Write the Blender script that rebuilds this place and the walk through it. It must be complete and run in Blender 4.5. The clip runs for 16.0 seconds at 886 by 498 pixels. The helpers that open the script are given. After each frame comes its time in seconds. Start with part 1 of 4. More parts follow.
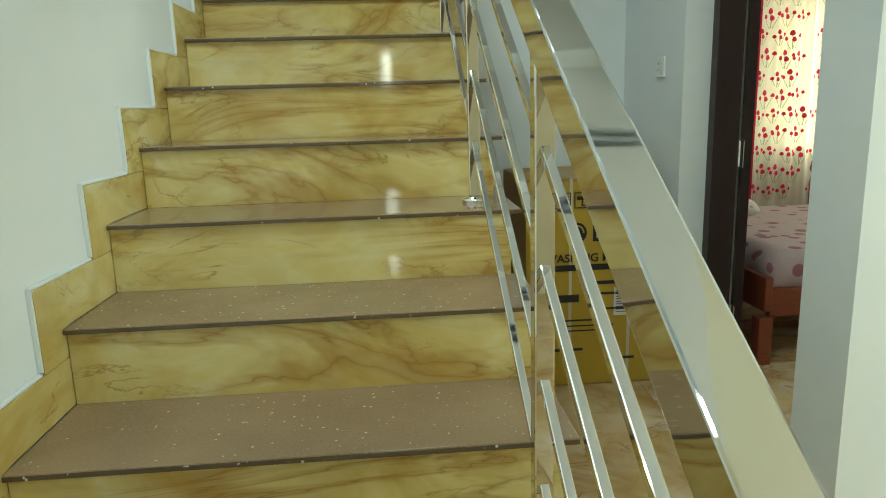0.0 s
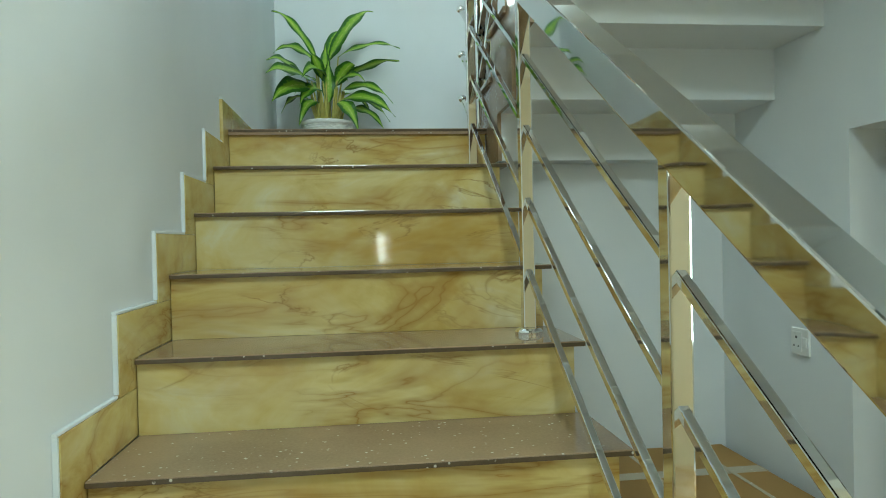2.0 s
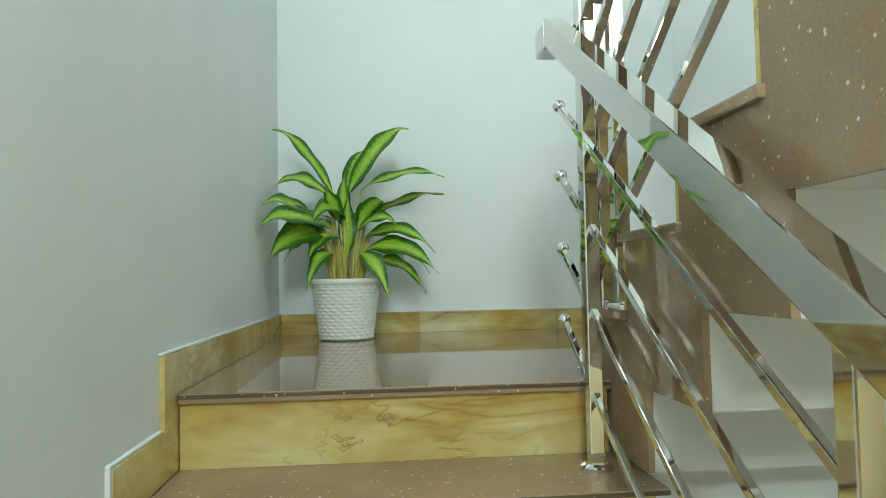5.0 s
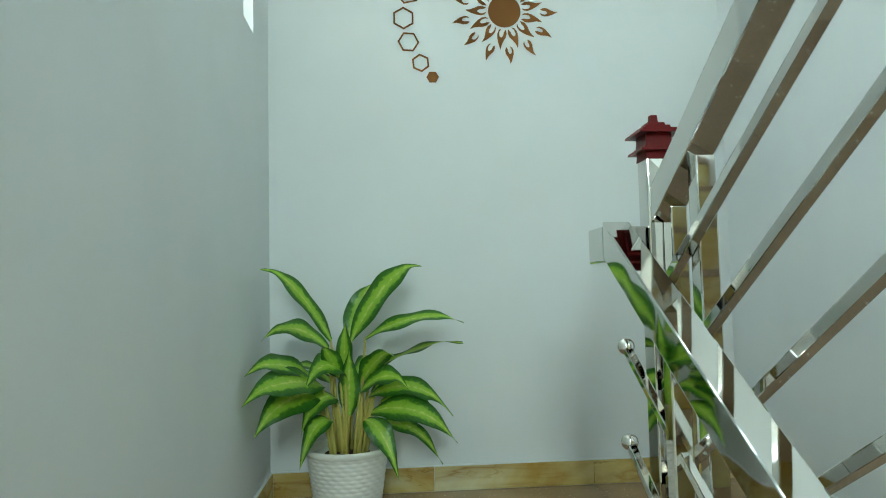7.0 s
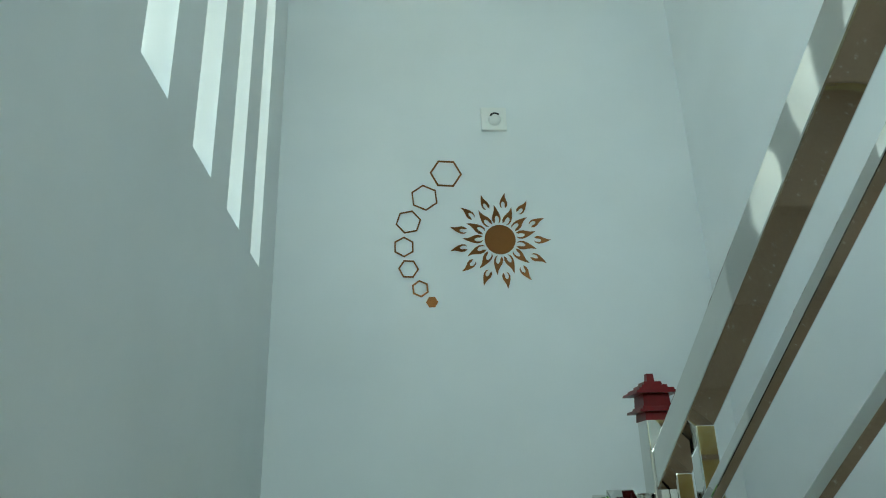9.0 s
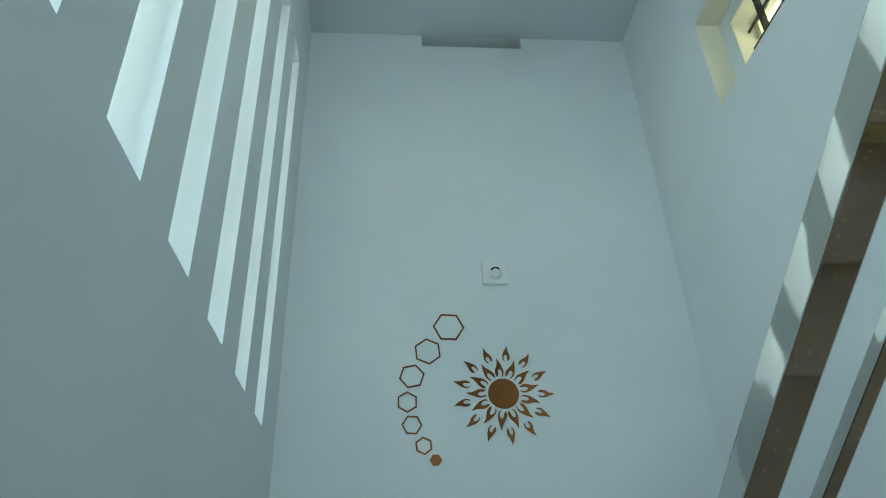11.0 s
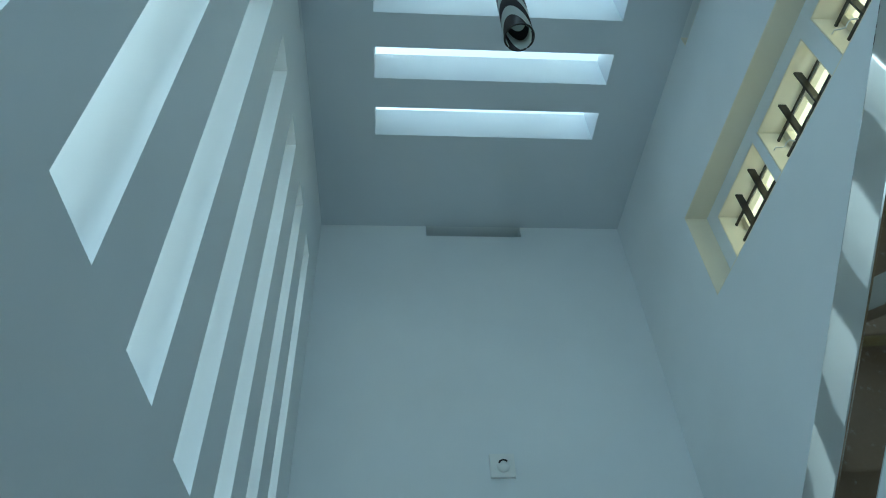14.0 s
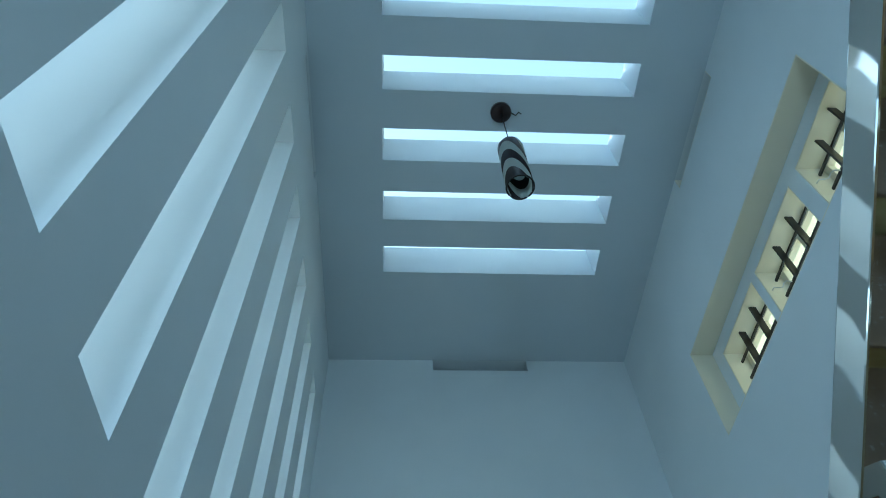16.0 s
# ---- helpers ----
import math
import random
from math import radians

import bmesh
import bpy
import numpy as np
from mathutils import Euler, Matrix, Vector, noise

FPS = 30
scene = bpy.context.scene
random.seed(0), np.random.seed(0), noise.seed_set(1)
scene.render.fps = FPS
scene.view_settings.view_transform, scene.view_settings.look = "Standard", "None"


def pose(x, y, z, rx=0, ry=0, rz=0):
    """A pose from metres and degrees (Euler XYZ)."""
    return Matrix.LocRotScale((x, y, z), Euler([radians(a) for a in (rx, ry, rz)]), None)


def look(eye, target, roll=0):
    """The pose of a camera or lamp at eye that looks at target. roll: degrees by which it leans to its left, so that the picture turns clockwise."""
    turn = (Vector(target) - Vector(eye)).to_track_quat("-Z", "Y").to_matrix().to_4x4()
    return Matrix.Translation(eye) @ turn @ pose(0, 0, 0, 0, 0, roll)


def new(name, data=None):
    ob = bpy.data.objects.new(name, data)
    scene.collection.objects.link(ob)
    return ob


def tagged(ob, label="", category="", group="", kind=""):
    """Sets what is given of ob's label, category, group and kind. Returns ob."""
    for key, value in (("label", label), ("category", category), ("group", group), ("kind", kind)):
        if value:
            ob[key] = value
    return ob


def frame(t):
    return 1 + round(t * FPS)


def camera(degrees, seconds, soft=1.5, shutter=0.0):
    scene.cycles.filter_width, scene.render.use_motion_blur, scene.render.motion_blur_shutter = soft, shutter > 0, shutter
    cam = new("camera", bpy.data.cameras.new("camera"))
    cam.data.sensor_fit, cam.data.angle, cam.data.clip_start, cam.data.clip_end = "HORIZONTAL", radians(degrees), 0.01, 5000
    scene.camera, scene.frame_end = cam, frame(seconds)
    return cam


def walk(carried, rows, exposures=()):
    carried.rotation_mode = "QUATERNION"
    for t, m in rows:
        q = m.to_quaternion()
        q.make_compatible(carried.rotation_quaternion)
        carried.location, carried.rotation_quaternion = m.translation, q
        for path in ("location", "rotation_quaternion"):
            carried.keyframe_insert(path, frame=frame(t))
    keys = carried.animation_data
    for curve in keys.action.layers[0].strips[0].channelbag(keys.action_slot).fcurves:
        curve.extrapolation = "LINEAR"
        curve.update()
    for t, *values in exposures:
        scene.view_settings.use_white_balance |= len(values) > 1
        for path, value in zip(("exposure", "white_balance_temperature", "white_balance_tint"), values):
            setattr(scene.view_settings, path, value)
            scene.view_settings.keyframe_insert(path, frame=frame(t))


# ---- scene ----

cam = camera(66.3, 16.0, 1.0)
PATH = [
    (0, (0.686, -1.665, 1.276), (0.83, 0.287, 0.865), -1.7),
    (0.5, (0.616, -1.394, 1.359), (0.795, 0.581, 1.09), -1.5),
    (1, (0.538, -1.146, 1.522), (0.748, 0.838, 1.388), -1.0),
    (1.5, (0.524, -0.909, 1.64), (0.744, 1.076, 1.565), -1.2),
    (2, (0.501, -0.705, 1.772), (0.73, 1.282, 1.747), -1.3),
    (2.5, (0.446, -0.512, 1.877), (0.685, 1.474, 1.886), -1.3),
    (3, (0.455, -0.352, 1.977), (0.684, 1.635, 1.994), -1.4),
    (5.5, (0.454, 0.503, 2.611), (0.627, 2.493, 2.705), -1.1),
    (6, (0.434, 0.606, 2.756), (0.598, 2.598, 2.847), -1.2),
    (6.5, (0.456, 0.703, 2.835), (0.614, 2.695, 2.925), -1.2),
    (7, (0.468, 0.775, 2.998), (0.625, 2.765, 3.126), -1.3),
    (7.5, (0.465, 0.763, 3.089), (0.618, 2.741, 3.34), -1.5),
    (8, (0.478, 0.777, 3.107), (0.628, 2.721, 3.549), -1.7),
    (8.5, (0.49, 0.773, 3.123), (0.64, 2.681, 3.701), -1.6),
    (9, (0.487, 0.749, 3.137), (0.639, 2.626, 3.807), -1.8),
    (11.5, (0.46, 0.645, 3.211), (0.617, 2.313, 4.31), -2.5),
    (12, (0.461, 0.632, 3.212), (0.614, 2.254, 4.381), -2.6),
    (12.5, (0.464, 0.612, 3.234), (0.613, 2.185, 4.467), -2.8),
    (13, (0.461, 0.603, 3.236), (0.61, 2.123, 4.534), -2.9),
    (13.5, (0.467, 0.583, 3.253), (0.608, 2.056, 4.605), -3),
    (14, (0.454, 0.565, 3.262), (0.595, 1.982, 4.674), -3.3),
    (14.5, (0.461, 0.535, 3.264), (0.593, 1.885, 4.741), -3.3),
    (15, (0.455, 0.5, 3.273), (0.585, 1.786, 4.806), -3.5),
    (15.5, (0.455, 0.475, 3.28), (0.577, 1.689, 4.872), -3.7),
    (16, (0.451, 0.459, 3.275), (0.567, 1.607, 4.916), -3.7),
]

LIGHT = [(0, 2.22, 6300, -15), (1.5, 2.14, 5800, -16), (3, 2.18, 6500, -13), (5.5, 2.42, 6500, -12), (6, 2.24, 6450, -13), (7, 1.98, 6250, -15), (8, 1.62, 6050, -15), (9, 1.42, 5850, -18), (11.5, 1.04, 5350, -17), (14.5, 0.55, 4750, -17), (16, 0.40, 4500, -16)]
walk(cam, [(t, look(eye, target, roll)) for t, eye, target, roll in PATH], LIGHT)

# ---------------------------------------------------------------- world and light
world = bpy.data.worlds.new("sky")
scene.world = world
world.use_nodes = True
wn = world.node_tree.nodes
sky = wn.new("ShaderNodeTexSky")
sky.sky_type = "NISHITA"
sky.sun_disc = False
sky.sun_elevation = radians(31)
sky.sun_rotation = radians(324)
sky.air_density, sky.dust_density = 1.0, 4.0
veil = wn.new("ShaderNodeMix")
veil.data_type, veil.blend_type = "RGBA", "ADD"
veil.inputs[0].default_value = 1.0
veil.inputs[7].default_value = (2.9, 2.95, 2.9, 1)
world.node_tree.links.new(sky.outputs[0], veil.inputs[6])
world.node_tree.links.new(veil.outputs[2], wn["Background"].inputs[0])
wn["Background"].inputs[1].default_value = 0.15

sun = new("sun", bpy.data.lights.new("sun", "SUN"))
sun.data.energy, sun.data.angle, sun.data.color = 1.5, radians(10), (1.0, 0.94, 0.85)
sun.matrix_world = look((-4.5, 6.2, 4.6), (0, 0, 0))


def area(name, eye, target, w, h, watts, color):
    lamp = new(name, bpy.data.lights.new(name, "AREA"))
    lamp.data.shape, lamp.data.size, lamp.data.size_y = "RECTANGLE", w, h
    lamp.data.energy, lamp.data.color = watts, color
    lamp.matrix_world = look(eye, target)
    return lamp


area("hall_window_light", (0.69, -4.08, 1.68), (0.69, 0, 1.68), 0.05, 0.34, 0.35, (1.0, 0.96, 0.86))
# added fill for stairs and left wall; no window is known on this side
area("side_window_light", (5.18, -1.9, 1.6), (0, -0.9, 1.5), 1.5, 1.3, 21, (0.93, 0.97, 1.0))
# fill lamp in an unseen opening, placed to balance the stairwell walls
area("upper_window_light", (0.31, -1.47, 4.33), (2.3, 2.6, 3.2), 0.50, 1.0, 14.5, (0.93, 0.97, 1.0))
area("bedroom_window_light", (3.96, 3.68, 1.5), (3.8, 0, 1.1), 0.9, 1.2, 1.2, (1.0, 0.95, 0.86))
area("window_band_light", (2.42, 2.0, 5.45), (0, 2.0, 5.40), 1.6, 0.5, 2.6, (1.0, 0.78, 0.46))
# added to brighten the bedroom from an unseen side
area("bedroom_side_light", (5.18, 1.7, 1.6), (2.5, 1.9, 0.9), 1.2, 1.2, 4.5, (1.0, 0.96, 0.92))


# ---------------------------------------------------------------- helpers
def material(name, base, rough=0.5, metal=0.0, coat=0.0):
    m = bpy.data.materials.new(name)
    m.use_nodes = True
    b = m.node_tree.nodes["Principled BSDF"]
    b.inputs["Base Color"].default_value = (*base, 1)
    b.inputs["Roughness"].default_value = rough
    b.inputs["Metallic"].default_value = metal
    b.inputs["Coat Weight"].default_value = coat
    return m


class Tree:
    """Short hand for the nodes of one material."""

    def __init__(self, m):
        self.t, self.n, self.l = m.node_tree, m.node_tree.nodes, m.node_tree.links
        self.b = self.n["Principled BSDF"]

    def coords(self, scale=(1, 1, 1), drift=0.0, kind="Object"):
        co = self.n.new("ShaderNodeTexCoord").outputs[kind]
        mp = self.n.new("ShaderNodeMapping")
        mp.inputs["Scale"].default_value = scale
        self.l.new(co, mp.inputs["Vector"])
        if drift:
            info = self.n.new("ShaderNodeObjectInfo")
            mul = self.n.new("ShaderNodeVectorMath")
            mul.operation = "SCALE"
            mul.inputs[0].default_value = (1.0, 0.63, 1.7)
            k = self.n.new("ShaderNodeMath")
            k.operation = "MULTIPLY"
            k.inputs[1].default_value = drift
            self.l.new(info.outputs["Random"], k.inputs[0])
            self.l.new(k.outputs[0], mul.inputs["Scale"])
            self.l.new(mul.outputs[0], mp.inputs["Location"])
        return mp.outputs[0]

    def noise(self, v, scale, detail=4.0, rough=0.55, warp=0.0):
        k = self.n.new("ShaderNodeTexNoise")
        k.inputs["Scale"].default_value, k.inputs["Detail"].default_value = scale, detail
        k.inputs["Roughness"].default_value, k.inputs["Distortion"].default_value = rough, warp
        self.l.new(v, k.inputs["Vector"])
        return k.outputs[0]

    def cells(self, v, scale, out="Distance"):
        k = self.n.new("ShaderNodeTexVoronoi")
        k.inputs["Scale"].default_value = scale
        self.l.new(v, k.inputs["Vector"])
        return k.outputs[out]

    def ramp(self, f, stops):
        k = self.n.new("ShaderNodeValToRGB")
        e = k.color_ramp.elements
        while len(e) < len(stops):
            e.new(0.5)
        for el, (p, c) in zip(e, stops):
            el.position = p
            el.color = (*c, 1) if len(c) == 3 else c
        self.l.new(f, k.inputs[0])
        return k.outputs[0]

    def mix(self, f, a, b, how="MIX"):
        k = self.n.new("ShaderNodeMix")
        k.data_type, k.blend_type = "RGBA", how
        for s, v in ((k.inputs[0], f), (k.inputs[6], a), (k.inputs[7], b)):
            if isinstance(v, (int, float)):
                s.default_value = v
            elif isinstance(v, tuple):
                s.default_value = (*v, 1)
            else:
                self.l.new(v, s)
        return k.outputs[2]

    def math(self, how, a, b=0.0):
        k = self.n.new("ShaderNodeMath")
        k.operation = how
        for s, v in ((k.inputs[0], a), (k.inputs[1], b)):
            if isinstance(v, (int, float)):
                s.default_value = v
            else:
                self.l.new(v, s)
        return k.outputs[0]

    def color(self, c):
        self.l.new(c, self.b.inputs["Base Color"])

    def rough(self, f, lo, hi):
        k = self.n.new("ShaderNodeMapRange")
        k.inputs["To Min"].default_value, k.inputs["To Max"].default_value = lo, hi
        self.l.new(f, k.inputs["Value"])
        self.l.new(k.outputs[0], self.b.inputs["Roughness"])

    def bump(self, f, strength=0.2, distance=0.002):
        k = self.n.new("ShaderNodeBump")
        k.inputs["Strength"].default_value, k.inputs["Distance"].default_value = strength, distance
        self.l.new(f, k.inputs["Height"])
        self.l.new(k.outputs[0], self.b.inputs["Normal"])


def paint(name, base, rough=0.6, grain=0.15):
    m = material(name, base, rough)
    t = Tree(m)
    v = t.coords()
    big, fine = t.noise(v, 1.3, 3), t.noise(v, 90, 3)
    dark = tuple(c * 0.93 for c in base)
    t.color(t.mix(t.ramp(big, [(0.35, (0, 0, 0)), (0.7, (1, 1, 1))]), base, dark))
    t.rough(fine, rough - 0.08, rough + 0.08)
    t.bump(t.mix(0.5, fine, t.noise(v, 14, 2)), grain, 0.0015)
    return m


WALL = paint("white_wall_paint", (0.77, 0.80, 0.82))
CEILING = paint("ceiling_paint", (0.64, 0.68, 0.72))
CREAMCEIL = paint("cream_ceiling_paint", (0.72, 0.69, 0.55))
CREAM = paint("cream_reveal_paint", (0.82, 0.77, 0.62))
OUTSIDE = paint("cream_facade_paint", (0.78, 0.67, 0.38), 0.8, 0.4)
BLACKWOOD = material("dark_stained_wood", (0.018, 0.008, 0.007), 0.3)
t = Tree(BLACKWOOD)
v = t.coords((9, 9, 0.8))
t.color(t.mix(t.noise(v, 6, 5), (0.010, 0.005, 0.005), (0.035, 0.014, 0.011)))
t.bump(t.noise(v, 20, 4), 0.12)


def marble(name, tint=None):
    m = material(name, (0.6, 0.5, 0.28), 0.12)
    t = Tree(m)
    v = t.coords((1.0, 1.0, 1.6), 9.0)
    cloud = t.noise(v, 3.2, 6, 0.6, 1.2)
    base = t.ramp(cloud, [(0.26, (0.46, 0.33, 0.09)), (0.44, (0.61, 0.49, 0.19)), (0.58, (0.66, 0.57, 0.28)), (0.76, (0.70, 0.68, 0.48))])
    warm = t.noise(v, 1.7, 4, 0.6, 0.8)
    base = t.mix(t.ramp(warm, [(0.47, (0, 0, 0)), (0.68, (0.88, 0.88, 0.88))]), base, (0.43, 0.27, 0.055))
    slant = t.coords((0.5, 1.0, 2.4), 13.0)
    vein = t.noise(slant, 2.0, 4, 0.55, 1.3)
    line = t.math("ABSOLUTE", t.math("SUBTRACT", vein, 0.5))
    mask = t.ramp(line, [(0.0, (0.9, 0.9, 0.9)), (0.008, (0.55, 0.55, 0.55)), (0.07, (0, 0, 0))])
    some = t.ramp(t.noise(v, 1.9, 2), [(0.40, (0, 0, 0)), (0.58, (1, 1, 1))])
    base = t.mix(t.mix(1.0, mask, some, "MULTIPLY"), base, (0.33, 0.18, 0.04))
    thin = t.math("ABSOLUTE", t.math("SUBTRACT", t.noise(t.coords((0.7, 1.0, 1.9), 21.0), 3.1, 5, 0.6, 0.9), 0.52))
    fine = t.ramp(thin, [(0.0, (0.8, 0.8, 0.8)), (0.005, (0.4, 0.4, 0.4)), (0.018, (0, 0, 0))])
    part_of = t.ramp(t.noise(v, 2.7, 2), [(0.48, (0, 0, 0)), (0.58, (1, 1, 1))])
    base = t.mix(t.mix(1.0, fine, part_of, "MULTIPLY"), base, (0.28, 0.16, 0.045))
    if tint:
        base = t.mix(1.0, base, tint, "MULTIPLY")
    t.color(base)
    t.rough(t.noise(v, 30, 2), 0.04, 0.08)
    t.bump(t.noise(v, 6, 1), 0.02, 0.002)
    return m


MARBLE = marble("beige_veined_marble_tile")


def granite(name, base, dark, polish):
    m = material(name, base, polish)
    t = Tree(m)
    v = t.coords((1, 1, 1), 7.0)
    body = t.mix(t.noise(v, 160, 3), base, dark)
    body = t.mix(t.ramp(t.noise(v, 3, 3), [(0.35, (0, 0, 0)), (0.7, (0.5, 0.5, 0.5))]), body, tuple(c * 1.3 for c in base))
    fleck = t.ramp(t.cells(v, 62), [(0.13, (1, 1, 1)), (0.22, (0, 0, 0))])
    rare = t.ramp(t.noise(v, 55, 2), [(0.53, (0, 0, 0)), (0.59, (1, 1, 1))])
    t.color(t.mix(t.mix(1.0, fleck, rare, "MULTIPLY"), body, (0.66, 0.61, 0.52)))
    t.rough(t.noise(v, 20, 2), polish * 0.7, polish * 1.4)
    return m


GRANITE = granite("brown_speckled_granite", (0.35, 0.25, 0.16), (0.21, 0.14, 0.085), 0.03)
# darker copy of the tread granite: shade of the front edge set in colour
EDGE = granite("shaded_granite_edge", (0.12, 0.085, 0.05), (0.07, 0.05, 0.03), 0.12)
STEEL = material("polished_stainless_steel", (0.72, 0.71, 0.68), 0.07, 1.0)
t = Tree(STEEL)
v = t.coords((1, 1, 1))
t.rough(t.noise(v, 35, 3), 0.02, 0.06)
t.bump(t.noise(v, 6, 1), 0.3, 0.005)
CHROME = material("chrome", (0.8, 0.8, 0.79), 0.05, 1.0)
GLASS = material("clear_glass", (1, 1, 1), 0.0)
GLASS.node_tree.nodes["Principled BSDF"].inputs["Transmission Weight"].default_value = 1.0
GLASS.node_tree.nodes["Principled BSDF"].inputs["IOR"].default_value = 1.12
CARVED = material("red_lacquered_wood", (0.13, 0.004, 0.006), 0.32)
CARVED.node_tree.nodes["Principled BSDF"].inputs["Specular IOR Level"].default_value = 0.25
t = Tree(CARVED)
t.color(t.mix(t.noise(t.coords((4, 4, 1)), 30, 3), (0.15, 0.004, 0.006), (0.08, 0.003, 0.004)))
COPPER = material("bronze_mirror_acrylic", (0.33, 0.14, 0.045), 0.12, 0.9)
t = Tree(COPPER)
t.rough(t.noise(t.coords(), 15, 2), 0.10, 0.2)
PLASTIC = material("white_plastic", (0.78, 0.79, 0.77), 0.3)
t = Tree(PLASTIC)
t.rough(t.noise(t.coords(), 40, 2), 0.24, 0.36)
DARK = material("black_iron_paint", (0.012, 0.010, 0.010), 0.35)
t = Tree(DARK)
t.rough(t.noise(t.coords(), 60, 2), 0.28, 0.45)


def mesh_of(name, verts, faces, mat=None):
    me = bpy.data.meshes.new(name)
    me.from_pydata([tuple(p) for p in verts], [], faces)
    me.update()
    if mat:
        me.materials.append(mat)
    return me


def part(name, bm, mat, parent=None, label="", smooth=False):
    """Links a bmesh (or a mesh) as one object."""
    if isinstance(bm, bmesh.types.BMesh):
        me = bpy.data.meshes.new(name)
        bmesh.ops.recalc_face_normals(bm, faces=bm.faces[:])
        bm.to_mesh(me)
        bm.free()
    else:
        me = bm
    if mat and not me.materials:
        me.materials.append(mat)
    if smooth:
        for p in me.polygons:
            p.use_smooth = True
    ob = new(name, me)
    ob.parent = parent
    if label:
        ob["label"] = label
    return ob


def thing(name, label, category, group="", kind="", at=(0, 0, 0)):
    ob = new(name)
    ob.location = at
    ob.empty_display_size = 0.05
    return tagged(ob, label, category, group, kind)


def add_box(bm, x0, x1, y0, y1, z0, z1, bevel=0.0, m=None):
    vs = [bm.verts.new((x, y, z)) for x in (x0, x1) for y in (y0, y1) for z in (z0, z1)]
    fs = [bm.faces.new([vs[i] for i in q]) for q in ((0, 1, 3, 2), (4, 6, 7, 5), (0, 4, 5, 1), (2, 3, 7, 6), (0, 2, 6, 4), (1, 5, 7, 3))]
    if bevel:
        es = list({e for f in fs for e in f.edges})
        r = bmesh.ops.bevel(bm, geom=es, offset=bevel, segments=2, profile=0.6, affect="EDGES")
        vs = list({w for f in r["faces"] for w in f.verts} | {w for w in vs if w.is_valid})
    if m is not None:
        bmesh.ops.transform(bm, matrix=m, verts=[w for w in vs if w.is_valid])
    return vs


def box(x0, x1, y0, y1, z0, z1, bevel=0.0, m=None):
    bm = bmesh.new()
    add_box(bm, x0, x1, y0, y1, z0, z1, bevel, m)
    return bm


def prism(points, axis, a, b, bevel=0.0):
    """A polygon in the plane across the axis, given thickness from a to b."""
    bm = bmesh.new()

    def at(p, d):
        return {"x": (d, p[0], p[1]), "y": (p[0], d, p[1]), "z": (p[0], p[1], d)}[axis]
    lo, hi = [bm.verts.new(at(p, a)) for p in points], [bm.verts.new(at(p, b)) for p in points]
    bm.faces.new(lo)
    bm.faces.new(hi)
    n = len(points)
    for i in range(n):
        bm.faces.new((lo[i], lo[(i + 1) % n], hi[(i + 1) % n], hi[i]))
    bmesh.ops.recalc_face_normals(bm, faces=bm.faces[:])
    if bevel:
        bmesh.ops.bevel(bm, geom=bm.edges[:], offset=bevel, segments=2, profile=0.6, affect="EDGES")
    return bm


def solid(xs, ys, zs, inside):
    """One closed mesh from the cells of a grid for which inside(x, y, z) holds."""
    xs, ys, zs = sorted(set(xs)), sorted(set(ys)), sorted(set(zs))
    nx, ny, nz = len(xs) - 1, len(ys) - 1, len(zs) - 1
    full = np.zeros((nx + 2, ny + 2, nz + 2), bool)
    for i in range(nx):
        for j in range(ny):
            for k in range(nz):
                full[i + 1, j + 1, k + 1] = inside((xs[i] + xs[i + 1]) / 2, (ys[j] + ys[j + 1]) / 2, (zs[k] + zs[k + 1]) / 2)
    bm = bmesh.new()
    seen = {}

    def vert(i, j, k):
        if (i, j, k) not in seen:
            seen[i, j, k] = bm.verts.new((xs[i], ys[j], zs[k]))
        return seen[i, j, k]
    for i in range(nx):
        for j in range(ny):
            for k in range(nz):
                if not full[i + 1, j + 1, k + 1]:
                    continue
                for d, q in (((-1, 0, 0), ((0, 0, 0), (0, 0, 1), (0, 1, 1), (0, 1, 0))), ((1, 0, 0), ((1, 0, 0), (1, 1, 0), (1, 1, 1), (1, 0, 1))),
                             ((0, -1, 0), ((0, 0, 0), (1, 0, 0), (1, 0, 1), (0, 0, 1))), ((0, 1, 0), ((0, 1, 0), (0, 1, 1), (1, 1, 1), (1, 1, 0))),
                             ((0, 0, -1), ((0, 0, 0), (0, 1, 0), (1, 1, 0), (1, 0, 0))), ((0, 0, 1), ((0, 0, 1), (1, 0, 1), (1, 1, 1), (0, 1, 1)))):
                    if not full[i + 1 + d[0], j + 1 + d[1], k + 1 + d[2]]:
                        bm.faces.new([vert(i + a, j + b, k + c) for a, b, c in q])
    return bm


def lathe(profile, n=32):
    bm = bmesh.new()
    rings = []
    for r, z in profile:
        rings.append([bm.verts.new((r * math.cos(2 * math.pi * i / n), r * math.sin(2 * math.pi * i / n), z)) for i in range(n)])
    for a, b in zip(rings, rings[1:]):
        for i in range(n):
            bm.faces.new((a[i], a[(i + 1) % n], b[(i + 1) % n], b[i]))
    bm.faces.new(rings[0])
    bm.faces.new(rings[-1])
    return bm


